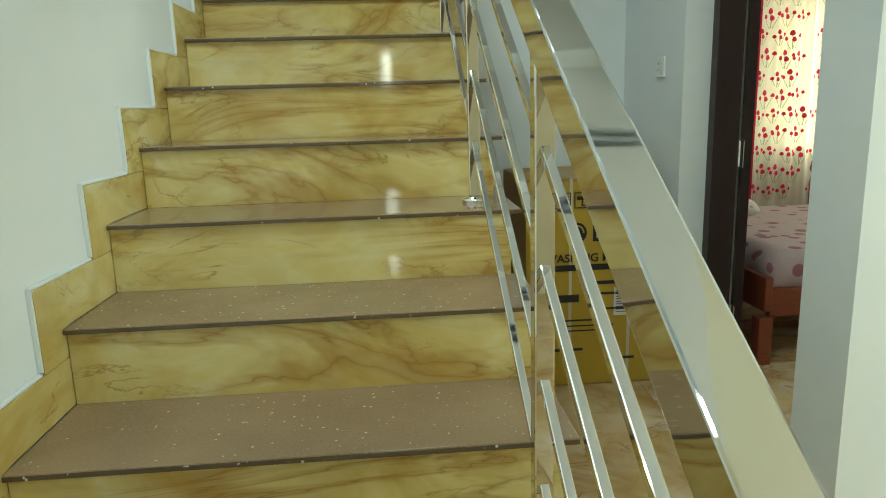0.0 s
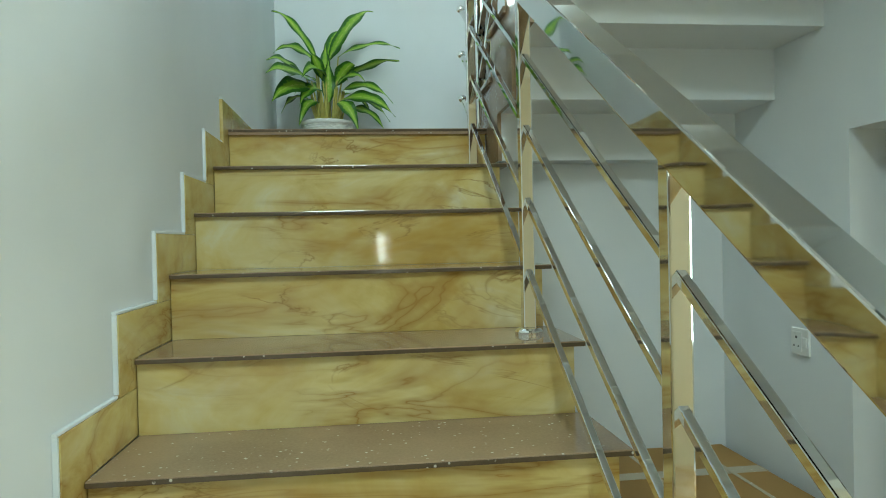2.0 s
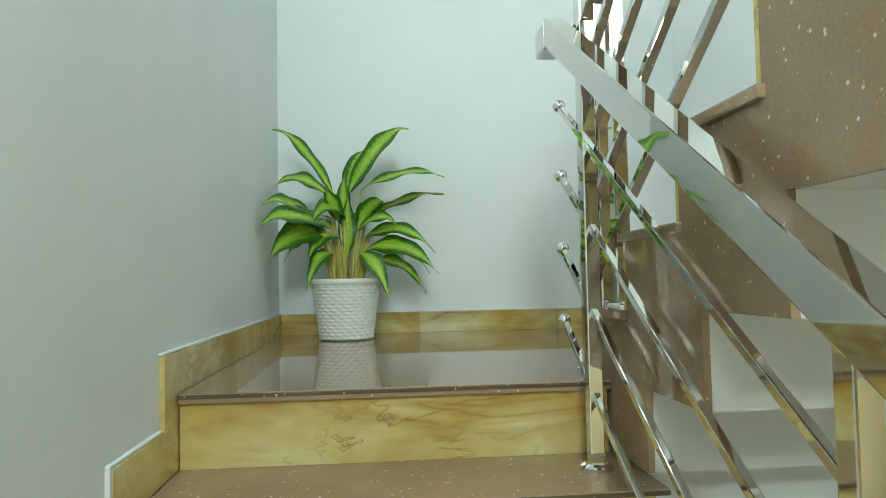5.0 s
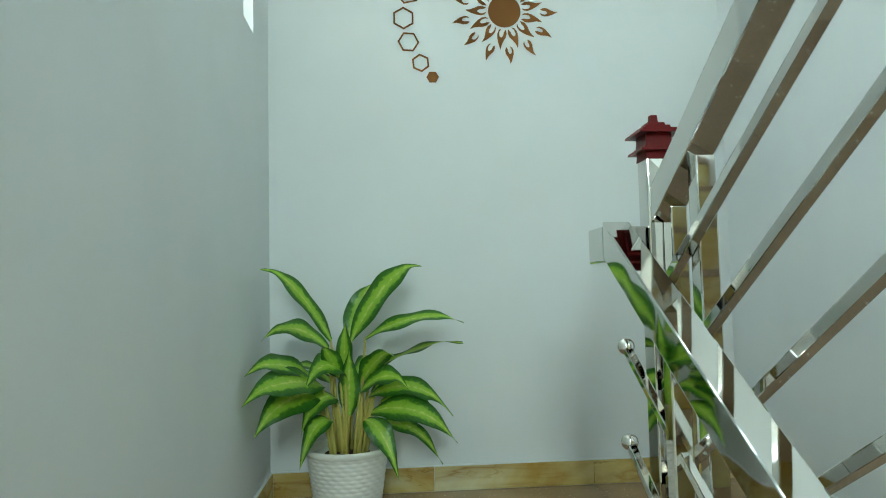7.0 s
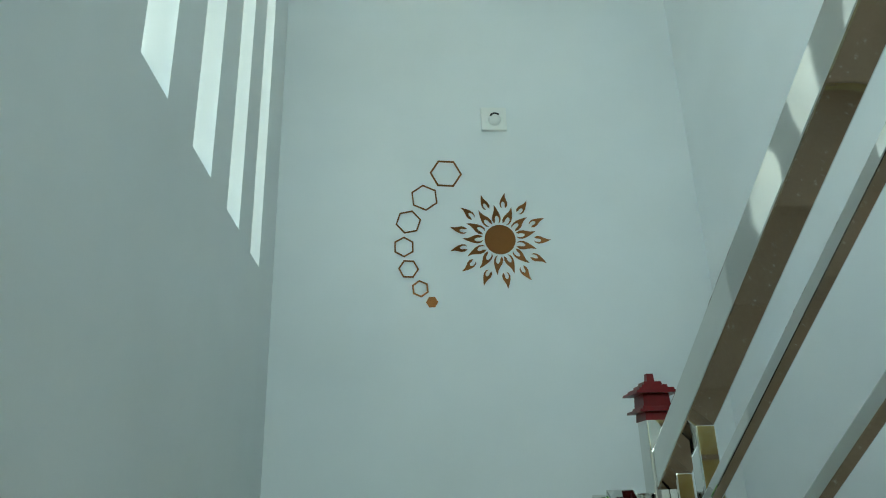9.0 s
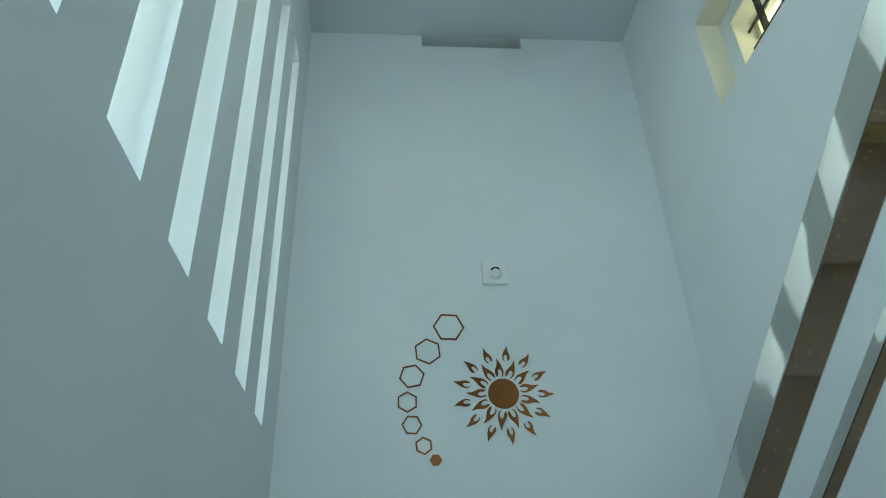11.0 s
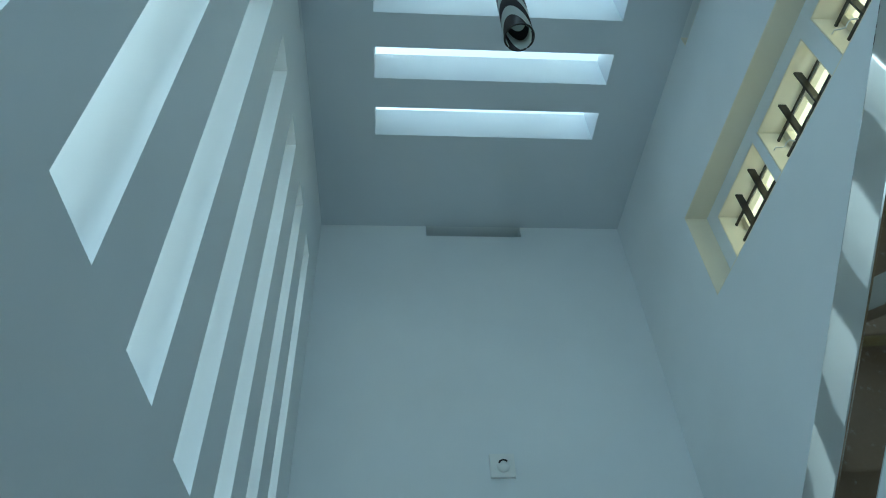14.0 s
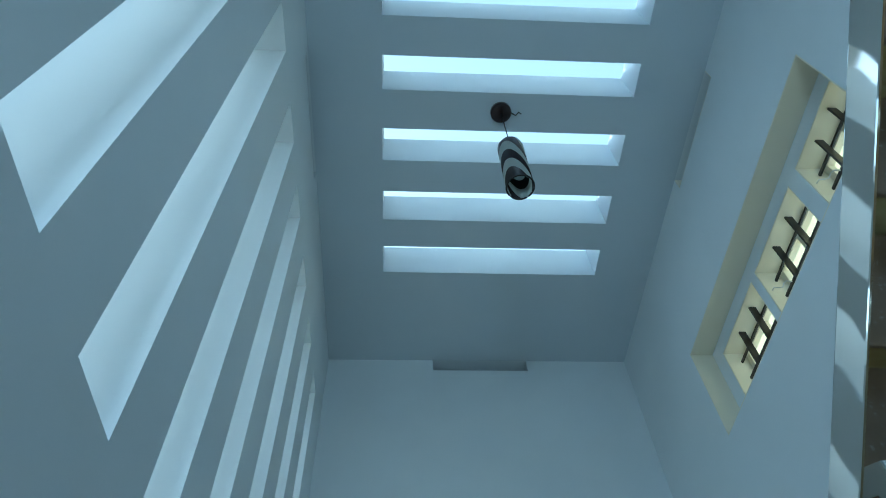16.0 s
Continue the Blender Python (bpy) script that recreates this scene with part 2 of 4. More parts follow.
def tube(points, radius, n=10):
    """A round rod along points; radius is a number or one for each point."""
    bm = bmesh.new()
    rings = []
    for i, p in enumerate(points):
        p = Vector(p)
        d = (Vector(points[min(i + 1, len(points) - 1)]) - Vector(points[max(i - 1, 0)])).normalized()
        side = d.orthogonal().normalized() if abs(d.z) < 0.9 else Vector((1, 0, 0)).cross(d).normalized()
        up = d.cross(side)
        r = radius[i] if isinstance(radius, (list, tuple)) else radius
        rings.append([bm.verts.new(p + r * (side * math.cos(2 * math.pi * k / n) + up * math.sin(2 * math.pi * k / n))) for k in range(n)])
    for a, b in zip(rings, rings[1:]):
        for k in range(n):
            bm.faces.new((a[k], a[(k + 1) % n], b[(k + 1) % n], b[k]))
    bm.faces.new(rings[0])
    bm.faces.new(rings[-1])
    return bm


# ---------------------------------------------------------------- plan
LEFT, RIGHT, BACK, TOP = -0.013, 1.898, 3.535, 6.425
RISE, RUN = 0.17, 0.2759
LAND = 13 * RISE
WIDE = 1.008


def nose(i):
    """The y of the front edge of step i of the lower flight."""
    return RUN * (i - 6)


SLOTS = [(0.788, 0.962, 4.013), (1.168, 1.354, 4.003), (1.560, 1.741, 3.994), (1.938, 2.112, 3.985), (2.318, 2.500, 3.976), (2.697, 2.870, 3.965), (3.065, 3.233, 3.953)]
SLOT_TOP = 5.86
WELLS = [(1.231, 1.367), (1.553, 1.723), (1.928, 2.107), (2.292, 2.471), (2.650, 2.832)]
WX0, WX1 = 0.333, 1.577

# ---------------------------------------------------------------- structure
bm = box(-60, 60, -60, 60, -0.3, -0.12)
GROUND = paint("dusty_ground", (0.22, 0.19, 0.14), 0.9, 0.6)
tagged(part("ground", bm, GROUND), "bare dusty ground around the house", "ground", kind="structure")

ys = [-4.2, 3.82, 1.545, 2.187] + [y for s in SLOTS for y in s[:2]]
zs = [-0.12, TOP + 0.25, SLOT_TOP, 6.34, TOP] + [s[2] for s in SLOTS]


def west(x, y, z):
    if x > LEFT - 0.2 and 1.545 < y < 2.187 and 6.34 < z < TOP:
        return False
    return not any(a < y < b and c < z < SLOT_TOP for a, b, c in SLOTS)


bm = solid([LEFT - 0.265, LEFT - 0.2, LEFT], ys, zs, west)
tagged(part("wall_west", bm, WALL), "white painted stairwell wall with a row of tall slit openings", "wall", kind="structure")

bm = solid([LEFT, RIGHT, 0.649, 1.253], [BACK, 3.735, 3.82], [-0.12, 6.337, TOP, TOP + 0.25],
           lambda x, y, z: not (0.649 < x < 1.253 and y < 3.735 and 6.337 < z < TOP))
tagged(part("wall_north", bm, WALL), "tall white painted wall behind the stair landing", "wall", kind="structure")

WIN = [(1.295, 1.688), (1.765, 2.212), (2.258, 2.705)]
NICHE, WZ0, WZ1 = 2.012, 5.337, 5.637


def east(x, y, z):
    if 0.209 < y < 1.111 and z < 2.068:
        return False
    if 1.248 < y < 2.79 and 5.205 < z < 5.716 and x < NICHE:
        return False
    if any(a < y < b for a, b in WIN) and WZ0 < z < WZ1:
        return False
    if 1.576 < y < 2.188 and 6.34 < z < TOP and x < 2.1:
        return False
    return True


bm = solid([RIGHT, NICHE, 2.10, 2.158], [-0.02, 0.209, 1.111, 1.248, 2.79, 1.576, 2.188, 3.82] + [y for w in WIN for y in w],
           [-0.12, 0, 2.068, 5.205, WZ0, WZ1, 5.716, 6.34, TOP, TOP + 0.25], east)
tagged(part("wall_east", bm, WALL), "white painted wall with a doorway below and a window band above", "wall", kind="structure")

bm = solid([LEFT, WX0, WX1, RIGHT], [-1.45, BACK] + [y for w in WELLS for y in w], [TOP, TOP + 0.25],
           lambda x, y, z: not (WX0 < x < WX1 and any(a < y < b for a, b in WELLS)))
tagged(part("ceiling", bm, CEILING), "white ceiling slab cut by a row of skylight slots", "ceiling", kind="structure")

# the hall around and behind the start of the stairs
bm = solid([LEFT, 0.63, 0.75, 5.3], [-4.2, -4.06], [-0.12, 1.46, 1.90, 3.4], lambda x, y, z: not (0.63 < x < 0.75 and 1.46 < z < 1.90))
TAN = paint("beige_wall_paint", (0.60, 0.53, 0.36))
tagged(part("wall_south", bm, TAN), "plain beige hall wall with a narrow window", "wall", kind="structure")
# opening cut only for the hall's side fill lamp
tagged(part("wall_hall", solid([5.16, 5.3], [-4.06, -2.66, -1.14, -0.02], [-0.12, 0.94, 2.26, 3.4], lambda x, y, z: not (-2.66 < y < -1.14 and 0.94 < z < 2.26)), WALL), "plain white hall wall", "wall", kind="structure")
bm = box(2.158, 5.3, -0.02, 0.12, -0.12, 3.4)
tagged(part("wall_bedroom", bm, WALL), "white wall between hall and bedroom", "wall", kind="structure")
tagged(part("ceiling_hall", box(LEFT, 5.3, -4.2, -1.45, 3.4, 3.57), CREAMCEIL), "cream hall ceiling", "ceiling", kind="structure")
tagged(part("ceiling_hall_side", box(RIGHT, 5.3, -1.45, -0.02, 3.4, 3.57), CREAMCEIL), "cream hall ceiling beside the stairs", "ceiling", kind="structure")
# unseen wall; its opening is made for the upper fill lamp
tagged(part("wall_upper_south", solid([LEFT, 0.03, 0.59, RIGHT], [-1.6, -1.45], [3.57, 3.82, 4.84, TOP + 0.25], lambda x, y, z: not (0.03 < x < 0.59 and 3.82 < z < 4.84)), WALL), "plain white wall above the hall", "wall", kind="structure")
tagged(part("wall_upper_east", box(RIGHT, 2.158, -1.45, -0.02, 3.57, TOP + 0.25), WALL), "plain white wall of the upper floor", "wall", kind="structure")
tagged(part("wall_under_landing", box(WIDE, RIGHT, 1.82, 1.94, -0.011, 2.0545), WALL), "white wall closing the space under the landing", "wall", kind="structure")
bm = solid([LEFT, RIGHT], [nose(13) + 0.033, BACK], [2.03, LAND - 0.022], lambda x, y, z: True)
tagged(part("landing_slab", bm, WALL), "white plastered concrete stair landing", "slab", kind="structure")
tagged(part("upper_floor", box(1.03, RIGHT, -1.45, -0.14, 3.25, 3.57), WALL), "white edge of the upper floor slab", "slab", kind="structure")

FLOORTILE = marble("pale_floor_tile", (1.0, 0.92, 1.25))
floor = tagged(part("floor", box(LEFT, 5.16, -4.06, 3.82, -0.12, -0.012), WALL), "polished beige marble tile floor", "floor", kind="structure")

# ---------------------------------------------------------------- lower flight
stairs = thing("staircase", "stairs with beige marble risers and brown granite treads", "staircase")
prof = [(nose(1) + 0.032, 0.0)]
for i in range(1, 14):
    prof += [(nose(i) + 0.032, RISE * i - 0.0175), (nose(i + 1) + 0.032 if i < 13 else nose(13) + 0.033, RISE * i - 0.0175)]
prof += [(nose(13) + 0.033, LAND - 0.2), (nose(3), 0.0)]
clean = [prof[0]]
for p in prof[1:]:
    if p != clean[-1]:
        clean.append(p)
part("core", prism(clean, "x", 0.0, 0.985), WALL, stairs, "white plastered concrete core")
tread_mesh = riser_mesh = edge_mesh = None
for i in range(1, 14):
    if i < 13:
        if tread_mesh is None:
            ob = part("tread", box(0.0, WIDE, 0.0, RUN + 0.018, -0.012, 0.0, 0.002), GRANITE, stairs)
            tread_mesh = ob.data
        else:
            ob = part("tread", tread_mesh, GRANITE, stairs)
        ob.location = (0, nose(i), RISE * i)
    # thin strip that paints the shaded line along the nosing
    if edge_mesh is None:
        ob = part("tread_edge", box(0.001, WIDE - 0.001, -0.0030, -0.0005, -0.0115, -0.0025, 0.0008), EDGE, stairs, "front edge of the tread, darkened in colour as if shaded")
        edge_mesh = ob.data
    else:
        ob = part("tread_edge", edge_mesh, EDGE, stairs, "front edge of the tread, darkened in colour as if shaded")
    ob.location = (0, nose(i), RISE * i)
    if riser_mesh is None:
        ob = part("riser", box(0.001, WIDE - 0.025, 0.012, 0.032, 0.0005, RISE - 0.0125), MARBLE, stairs)
        riser_mesh = ob.data
    else:
        ob = part("riser", riser_mesh, MARBLE, stairs)
    ob.location = (0, nose(i), RISE * (i - 1))

# stepped skirting on the wall
skirt = thing("stair_skirting", "stepped beige marble skirting along the white wall", "skirting", kind="structure")
piece = None
B, H = 0.087, 0.105
for i in range(1, 13):
    if piece is None:
        ell = [(-B, H - RISE + 0.0008), (0.03, H - RISE + 0.0008), (0.03, 0.0), (RUN + 0.03, 0.0), (RUN + 0.03, H), (-B, H)]
        ob = part("skirting_tile", prism(ell, "x", -0.013, -0.001, 0.0015), MARBLE, skirt)
        piece = ob.data
    else:
        ob = part("skirting_tile", piece, MARBLE, skirt)
    ob.location = (0, nose(i), RISE * i)
y0 = nose(13)
ob = part("skirting_tile", prism([(-B, H - RISE), (0.03, H - RISE), (0.03, 0.0), (0.09, 0.0), (0.09, 0.095), (-B, 0.095)], "x", -0.013, -0.001, 0.0015), MARBLE, skirt)
ob.location = (0, y0, LAND)
for a, b in ((0.092, 0.62), (0.622, 1.15), (1.152, BACK - y0 - 0.014)):
    ob = part("skirting_tile", box(-0.013, -0.001, y0 + a, y0 + b, LAND, LAND + 0.095, 0.0015), MARBLE, skirt)
for a, b in ((-0.001, 0.63), (0.632, 1.278), (1.280, RIGHT)):
    ob = part("skirting_tile", box(a, b, BACK - 0.013, BACK - 0.001, LAND, LAND + 0.095, 0.0015), MARBLE, skirt)
for a, b in ((2.11, 2.75), (2.752, BACK - 0.014)):
    ob = part("skirting_tile", box(RIGHT - 0.013, RIGHT - 0.001, a, b, LAND, LAND + 0.095, 0.0015), MARBLE, skirt)

# white plaster strip along the top of the skirting, added for its bright edge
grout = thing("skirting_grout", "white plaster strip along the top of the skirting", "grout", kind="structure")
line = None
for i in range(1, 14):
    if line is None:
        bm = bmesh.new()
        add_box(bm, -0.0125, -0.003, -B - 0.006, RUN - B - 0.0065, H + 0.0003, H + 0.007, 0.002)
        add_box(bm, -0.0125, -0.003, -B - 0.006, -B - 0.0003, H - RISE + 0.0075, H + 0.0001, 0.001)
        ob = part("grout_line", bm, WALL, grout)
        line = ob.data
    elif i < 13:
        ob = part("grout_line", line, WALL, grout)
    else:
        ob = part("grout_line", box(-0.0125, -0.003, -B - 0.006, BACK - nose(13) - 0.014, 0.0953, 0.101, 0.002), WALL, grout)
    ob.location = (0, nose(i), RISE * i)
part("grout_line", box(-0.002, RIGHT - 0.014, BACK - 0.0125, BACK - 0.003, LAND + 0.0953, LAND + 0.101, 0.002), WALL, grout)
part("grout_line", box(RIGHT - 0.0125, RIGHT - 0.003, 2.11, BACK - 0.014, LAND + 0.0953, LAND + 0.101, 0.002), WALL, grout)

# landing floor
landing = thing("landing_floor", "polished brown granite slabs on the landing", "floor", kind="structure")
for x0, x1 in ((0.0, 1.277), (1.279, RIGHT - 0.013)):
    for ya, yb in ((nose(13), 2.748), (2.750, BACK - 0.013)):
        part("slab", box(x0, x1, ya, yb, LAND - 0.022, LAND, 0.0015), GRANITE, landing)

# ---------------------------------------------------------------- upper flight
N2, Y2, X2, UP = 8, 2.085, 0.988, LAND
upper = thing("staircase", "folded upper stairs clad in brown speckled granite", "staircase")
top = [(Y2, LAND - 0.1)]
for k in range(N2):
    top += [(Y2 - RUN * k, UP + RISE * k - (0.0 if k == 0 else 0.022)), (Y2 - RUN * k, UP + RISE * (k + 1) - 0.022)]
end = Y2 - RUN * N2 + 0.03
top += [(end, UP + RISE * N2 - 0.022), (end, 2.055 + RISE * (N2 - 1))]
for j in range(N2 - 1, -1, -1):
    yj = 1.712 - 0.251 * j
    if yj > end:
        top += [(yj, 2.055 + RISE * (j + 1)), (yj, 2.055 + RISE * j)]
top += [(Y2, 2.055)]
part("folded_slab", prism(top, "x", X2 + 0.014, RIGHT), WALL, upper, "white plastered folded concrete slab")
part("side_cladding", prism(top, "x", X2, X2 + 0.0135), GRANITE, upper)
tm = None
for k in range(1, N2 + 1):
    if tm is None:
        ob = part("tread", box(X2 - 0.012, RIGHT - 0.002, -RUN - 0.01, 0.02, -0.022, 0.0, 0.005), GRANITE, upper)
        tm = ob.data
    else:
        ob = part("tread", tm, GRANITE, upper)
    ob.location = (0, Y2 - RUN * (k - 1), UP + RISE * k)
    part("riser", box(X2, RIGHT - 0.002, Y2 - RUN * (k - 1) + 0.001, Y2 - RUN * (k - 1) + 0.012, UP + RISE * (k - 1) + (0.001 if k == 1 else 0.0), UP + RISE * k - 0.022), MARBLE, upper)

# ---------------------------------------------------------------- railings
SLOPE = RISE / RUN
ANG = math.atan(SLOPE)


def sloped(x, w, h, ya, yb, z_at, sign, bevel):
    """A box section that climbs with the stairs, with its ends cut upright; z_at(y) is its underside."""
    bm = bmesh.new()
    ring = []
    for y in (ya, yb):
        z = z_at(y)
        ring.append([bm.verts.new((x + a * w / 2, y, z + b * h)) for a, b in ((-1, 0), (1, 0), (1, 1), (-1, 1))])
    bm.faces.new(ring[0])
    bm.faces.new(ring[1])
    for i in range(4):
        bm.faces.new((ring[0][i], ring[0][(i + 1) % 4], ring[1][(i + 1) % 4], ring[1][i]))
    bmesh.ops.recalc_face_normals(bm, faces=bm.faces[:])
    bmesh.ops.bevel(bm, geom=bm.edges[:], offset=bevel, segments=2, profile=0.6, affect="EDGES")
    return bm


def post(parent, x, y, z0, z1, w=0.032):
    p = part("post", box(x - w / 2, x + w / 2, y - w / 2, y + w / 2, z0, z1, 0.003), STEEL, parent)
    part("foot_flange", lathe([(0.036, 0.0), (0.036, 0.007), (0.033, 0.011), (0.026, 0.015)], 24), CHROME, p, smooth=False).location = (x, y, z0)
    return p


XR = 0.911


def under(y):
    return 1.780 + SLOPE * y


rail = thing("stair_railing", "polished stainless steel stair railing with four sloping bars", "railing")
part("handrail", sloped(XR, 0.054, 0.074, -1.68, 2.07, under, 1, 0.003), STEEL, rail)
part("handrail_end", box(XR - 0.027, XR + 0.027, 2.0705, 2.165, under(2.055) + 0.003, under(2.055) + 0.074, 0.003), STEEL, rail)
part("handrail_end", box(XR + 0.0275, 0.978, 2.085, 2.118, under(2.07) + 0.006, under(2.07) + 0.066, 0.003), STEEL, rail)
for i in (0, 3, 6, 9, 12):
    y = nose(i) + 0.156 if i else -1.64
    post(rail, XR, y, RISE * i, under(y + 0.016) + 0.002)
for off in (-0.147, -0.325, -0.508, -0.688):
    b = part("bar", sloped(XR, 0.015, 0.017, -1.64, 2.03, lambda y: under(y) + off - 0.010, 1, 0.002), STEEL, rail)
    r = 0.016
    ball = lathe([(r * math.sin(math.pi * k / 12) + 0.0002, -r * math.cos(math.pi * k / 12)) for k in range(13)], 20)
    c = part("ball_cap", ball, CHROME, b, "round chrome end ball", True)
    c.location = (XR, 2.038, under(2.038) + off)

XU = 1.01


def under2(y):
    return 4.4524 - 0.64 * y


rail2 = thing("stair_railing", "stainless steel railing of the upper stairs with red newel cap", "railing")
part("handrail", sloped(XU + 0.002, 0.056, 0.071, 2.075, -0.1, under2, -1, 0.003), STEEL, rail2)
part("end_post", box(XU - 0.003, XU + 0.030, 2.03, 2.07, LAND, under2(2.03) + 0.002, 0.003), STEEL, rail2)
for k in (1, 4, 7):
    y = Y2 - RUN * (k - 1) - 0.155
    post(rail2, XU + 0.013, y, UP + RISE * k, under2(y - 0.018) + 0.002, 0.036)
for off in (-0.146, -0.327, -0.508, -0.688):
    part("bar", sloped(XU - 0.015, 0.020, 0.022, 2.06, -0.1, lambda y: under2(y) + off - 0.010, -1, 0.002), STEEL, rail2)
NX, NY = 1.006, 2.098
newel = part("newel", box(NX - 0.026, NX + 0.028, NY - 0.026, NY + 0.026, LAND, 3.258, 0.003), STEEL, rail2)
tiers = []
for w, za, zb in ((0.031, 3.246, 0.016), (0.046, 3.262, 0.005), (0.036, 3.267, 0.006), (0.031, 3.273, 0.024), (0.050, 3.297, 0.005), (0.041, 3.302, 0.006), (0.030, 3.308, 0.007), (0.021, 3.315, 0.007), (0.009, 3.322, 0.017)):
    tiers += [(w * 1.25, za), (w * 1.25 - 0.002, za + zb)]
bm = lathe(tiers, 4)
bmesh.ops.transform(bm, matrix=pose(NX, NY, 0.008, 0, 0, 45), verts=bm.verts[:])
part("newel_cap", bm, CARVED, newel, "red lacquered pagoda-shaped wooden cap")
part("newel_foot", lathe([(0.045, 0.0), (0.045, 0.008), (0.035, 0.018)], 24), CHROME, newel).location = (NX, NY, LAND)

# ---------------------------------------------------------------- doorway and bedroom
door = thing("door_1", "dark stained wooden door frame with an open leaf", "door", kind="structure")
for n, b in (("jamb", (2.012, 2.12, 1.052, 1.109, 0.0, 2.066)), ("jamb", (2.012, 2.12, 0.211, 0.268, 0.0, 2.066)), ("head", (2.012, 2.12, 0.269, 1.051, 2.006, 2.066))):
    part(n, box(*b, 0.004), BLACKWOOD, door)
leaf = bmesh.new()
add_box(leaf, 2.104, 2.80, 1.160, 1.198, 0.008, 2.002, 0.003)
for za, zb in ((0.2, 0.95), (1.1, 1.85)):
    add_box(leaf, 2.22, 2.68, 1.152, 1.162, za, zb, 0.006)
bmesh.ops.transform(leaf, matrix=pose(2.150, 1.075, 0, 0, 0, 77) @ pose(-2.104, -1.198, 0), verts=leaf.verts[:])
leaf_ob = part("leaf", leaf, BLACKWOOD, door)
for z in (0.35, 1.05, 1.75):
    hinge = bmesh.new()
    add_box(hinge, 2.099, 2.103, 1.165, 1.196, z - 0.055, z + 0.055, 0.001)
    add_box(hinge, 2.094, 2.104, 1.195, 1.205, z - 0.055, z + 0.055, 0.002)
    bmesh.ops.transform(hinge, matrix=pose(0.021, -0.152, 0), verts=hinge.verts[:])
    part("hinge", hinge, CHROME, leaf_ob, "chrome butt hinge")

BED_WOOD = material("orange_brown_teak", (0.32, 0.11, 0.035), 0.35)
t = Tree(BED_WOOD)
v = t.coords((2, 2, 9))
t.color(t.mix(t.noise(v, 8, 5, 0.6, 0.6), (0.30, 0.07, 0.03), (0.16, 0.035, 0.015)))
SHEET = material("grey_patterned_cotton", (0.5, 0.42, 0.42), 0.85)
t = Tree(SHEET)
v = t.coords((1, 1, 1))
flower = t.cells(v, 9)
t.color(t.mix(t.ramp(flower, [(0.25, (1, 1, 1)), (0.33, (0, 0, 0))]), t.mix(t.noise(v, 20, 3), (0.56, 0.44, 0.44), (0.46, 0.34, 0.36)), (0.30, 0.12, 0.15)))
t.bump(t.noise(v, 12, 3), 0.4, 0.01)
bed = thing("bed", "made bed with a grey patterned sheet on a teak frame", "bed")
part("side_rail", box(2.47, 4.45, 1.33, 1.37, 0.24, 0.38, 0.008), BED_WOOD, bed)
part("side_rail", box(2.47, 4.45, 2.79, 2.83, 0.24, 0.38, 0.008), BED_WOOD, bed)
part("footboard", box(2.43, 2.47, 1.31, 2.85, 0.27, 0.44, 0.008), BED_WOOD, bed)
for x, y in ((2.45, 1.35), (2.45, 2.81), (4.41, 1.35), (4.41, 2.81)):
    part("leg", box(x - 0.035, x + 0.035, y - 0.035, y + 0.035, -0.001, 0.239, 0.006), BED_WOOD, bed)
mat_bm = bmesh.new()
bmesh.ops.create_grid(mat_bm, x_segments=30, y_segments=24, size=1.0)
for w in mat_bm.verts:
    u, q = w.co.x, w.co.y
    edge = max(abs(u), abs(q))
    w.co = (3.45 + u * 0.97, 2.08 + q * 0.73, 0.545 - 0.05 * max(0, (edge - 0.93) / 0.07) ** 2 + 0.006 * noise.noise((u * 4, q * 4, 0)))
ext = bmesh.ops.extrude_face_region(mat_bm, geom=mat_bm.faces[:])
for w in [g for g in ext["geom"] if isinstance(g, bmesh.types.BMVert)]:
    w.co.z = 0.36
part("mattress", mat_bm, SHEET, bed, "mattress under a grey patterned cotton sheet", True)
head = [(3.68, 0.3), (4.62, 0.3), (4.62, 0.80)] + [(4.62 - 0.94 * k / 16, 0.80 + 0.12 * math.sin(math.pi * k / 16)) for k in range(1, 16)] + [(3.68, 0.80)]
part("headboard", prism(head, "y", 2.85, 2.89, 0.006), BED_WOOD, bed, "carved teak headboard with an arched top")
for x in (3.65, 4.65):
    part("headboard_post", lathe([(0.035, 0.0), (0.035, 0.7), (0.025, 0.74), (0.04, 0.78), (0.03, 0.83), (0.008, 0.86)], 16), BED_WOOD, bed, "", True).location = (x, 2.87, -0.001)
PILLOW = material("white_spotted_pillow_cotton", (0.6, 0.56, 0.52), 0.85)
t = Tree(PILLOW)
t.color(t.mix(t.ramp(t.cells(t.coords(), 30), [(0.2, (1, 1, 1)), (0.3, (0, 0, 0))]), (0.66, 0.60, 0.55), (0.35, 0.30, 0.30)))
bm = bmesh.new()
bmesh.ops.create_grid(bm, x_segments=14, y_segments=14, size=1.0)
top_v = bm.verts[:]
for w in top_v:
    k = (1 - w.co.x ** 4) * (1 - w.co.y ** 4)
    w.co = (w.co.x * 0.2, w.co.y * 0.28, 0.09 * k ** 0.5 + 0.002)
dup = bmesh.ops.duplicate(bm, geom=bm.faces[:])
for w in [g for g in dup["geom"] if isinstance(g, bmesh.types.BMVert)]:
    w.co.z = -w.co.z * 0.6
bmesh.ops.remove_doubles(bm, verts=bm.verts[:], dist=0.004)
pil = tagged(part("pillow", bm, PILLOW, None, "", True), "pale spotted cotton pillow lying on the bed", "pillow")
pil.location = (2.72, 2.5, 0.60)

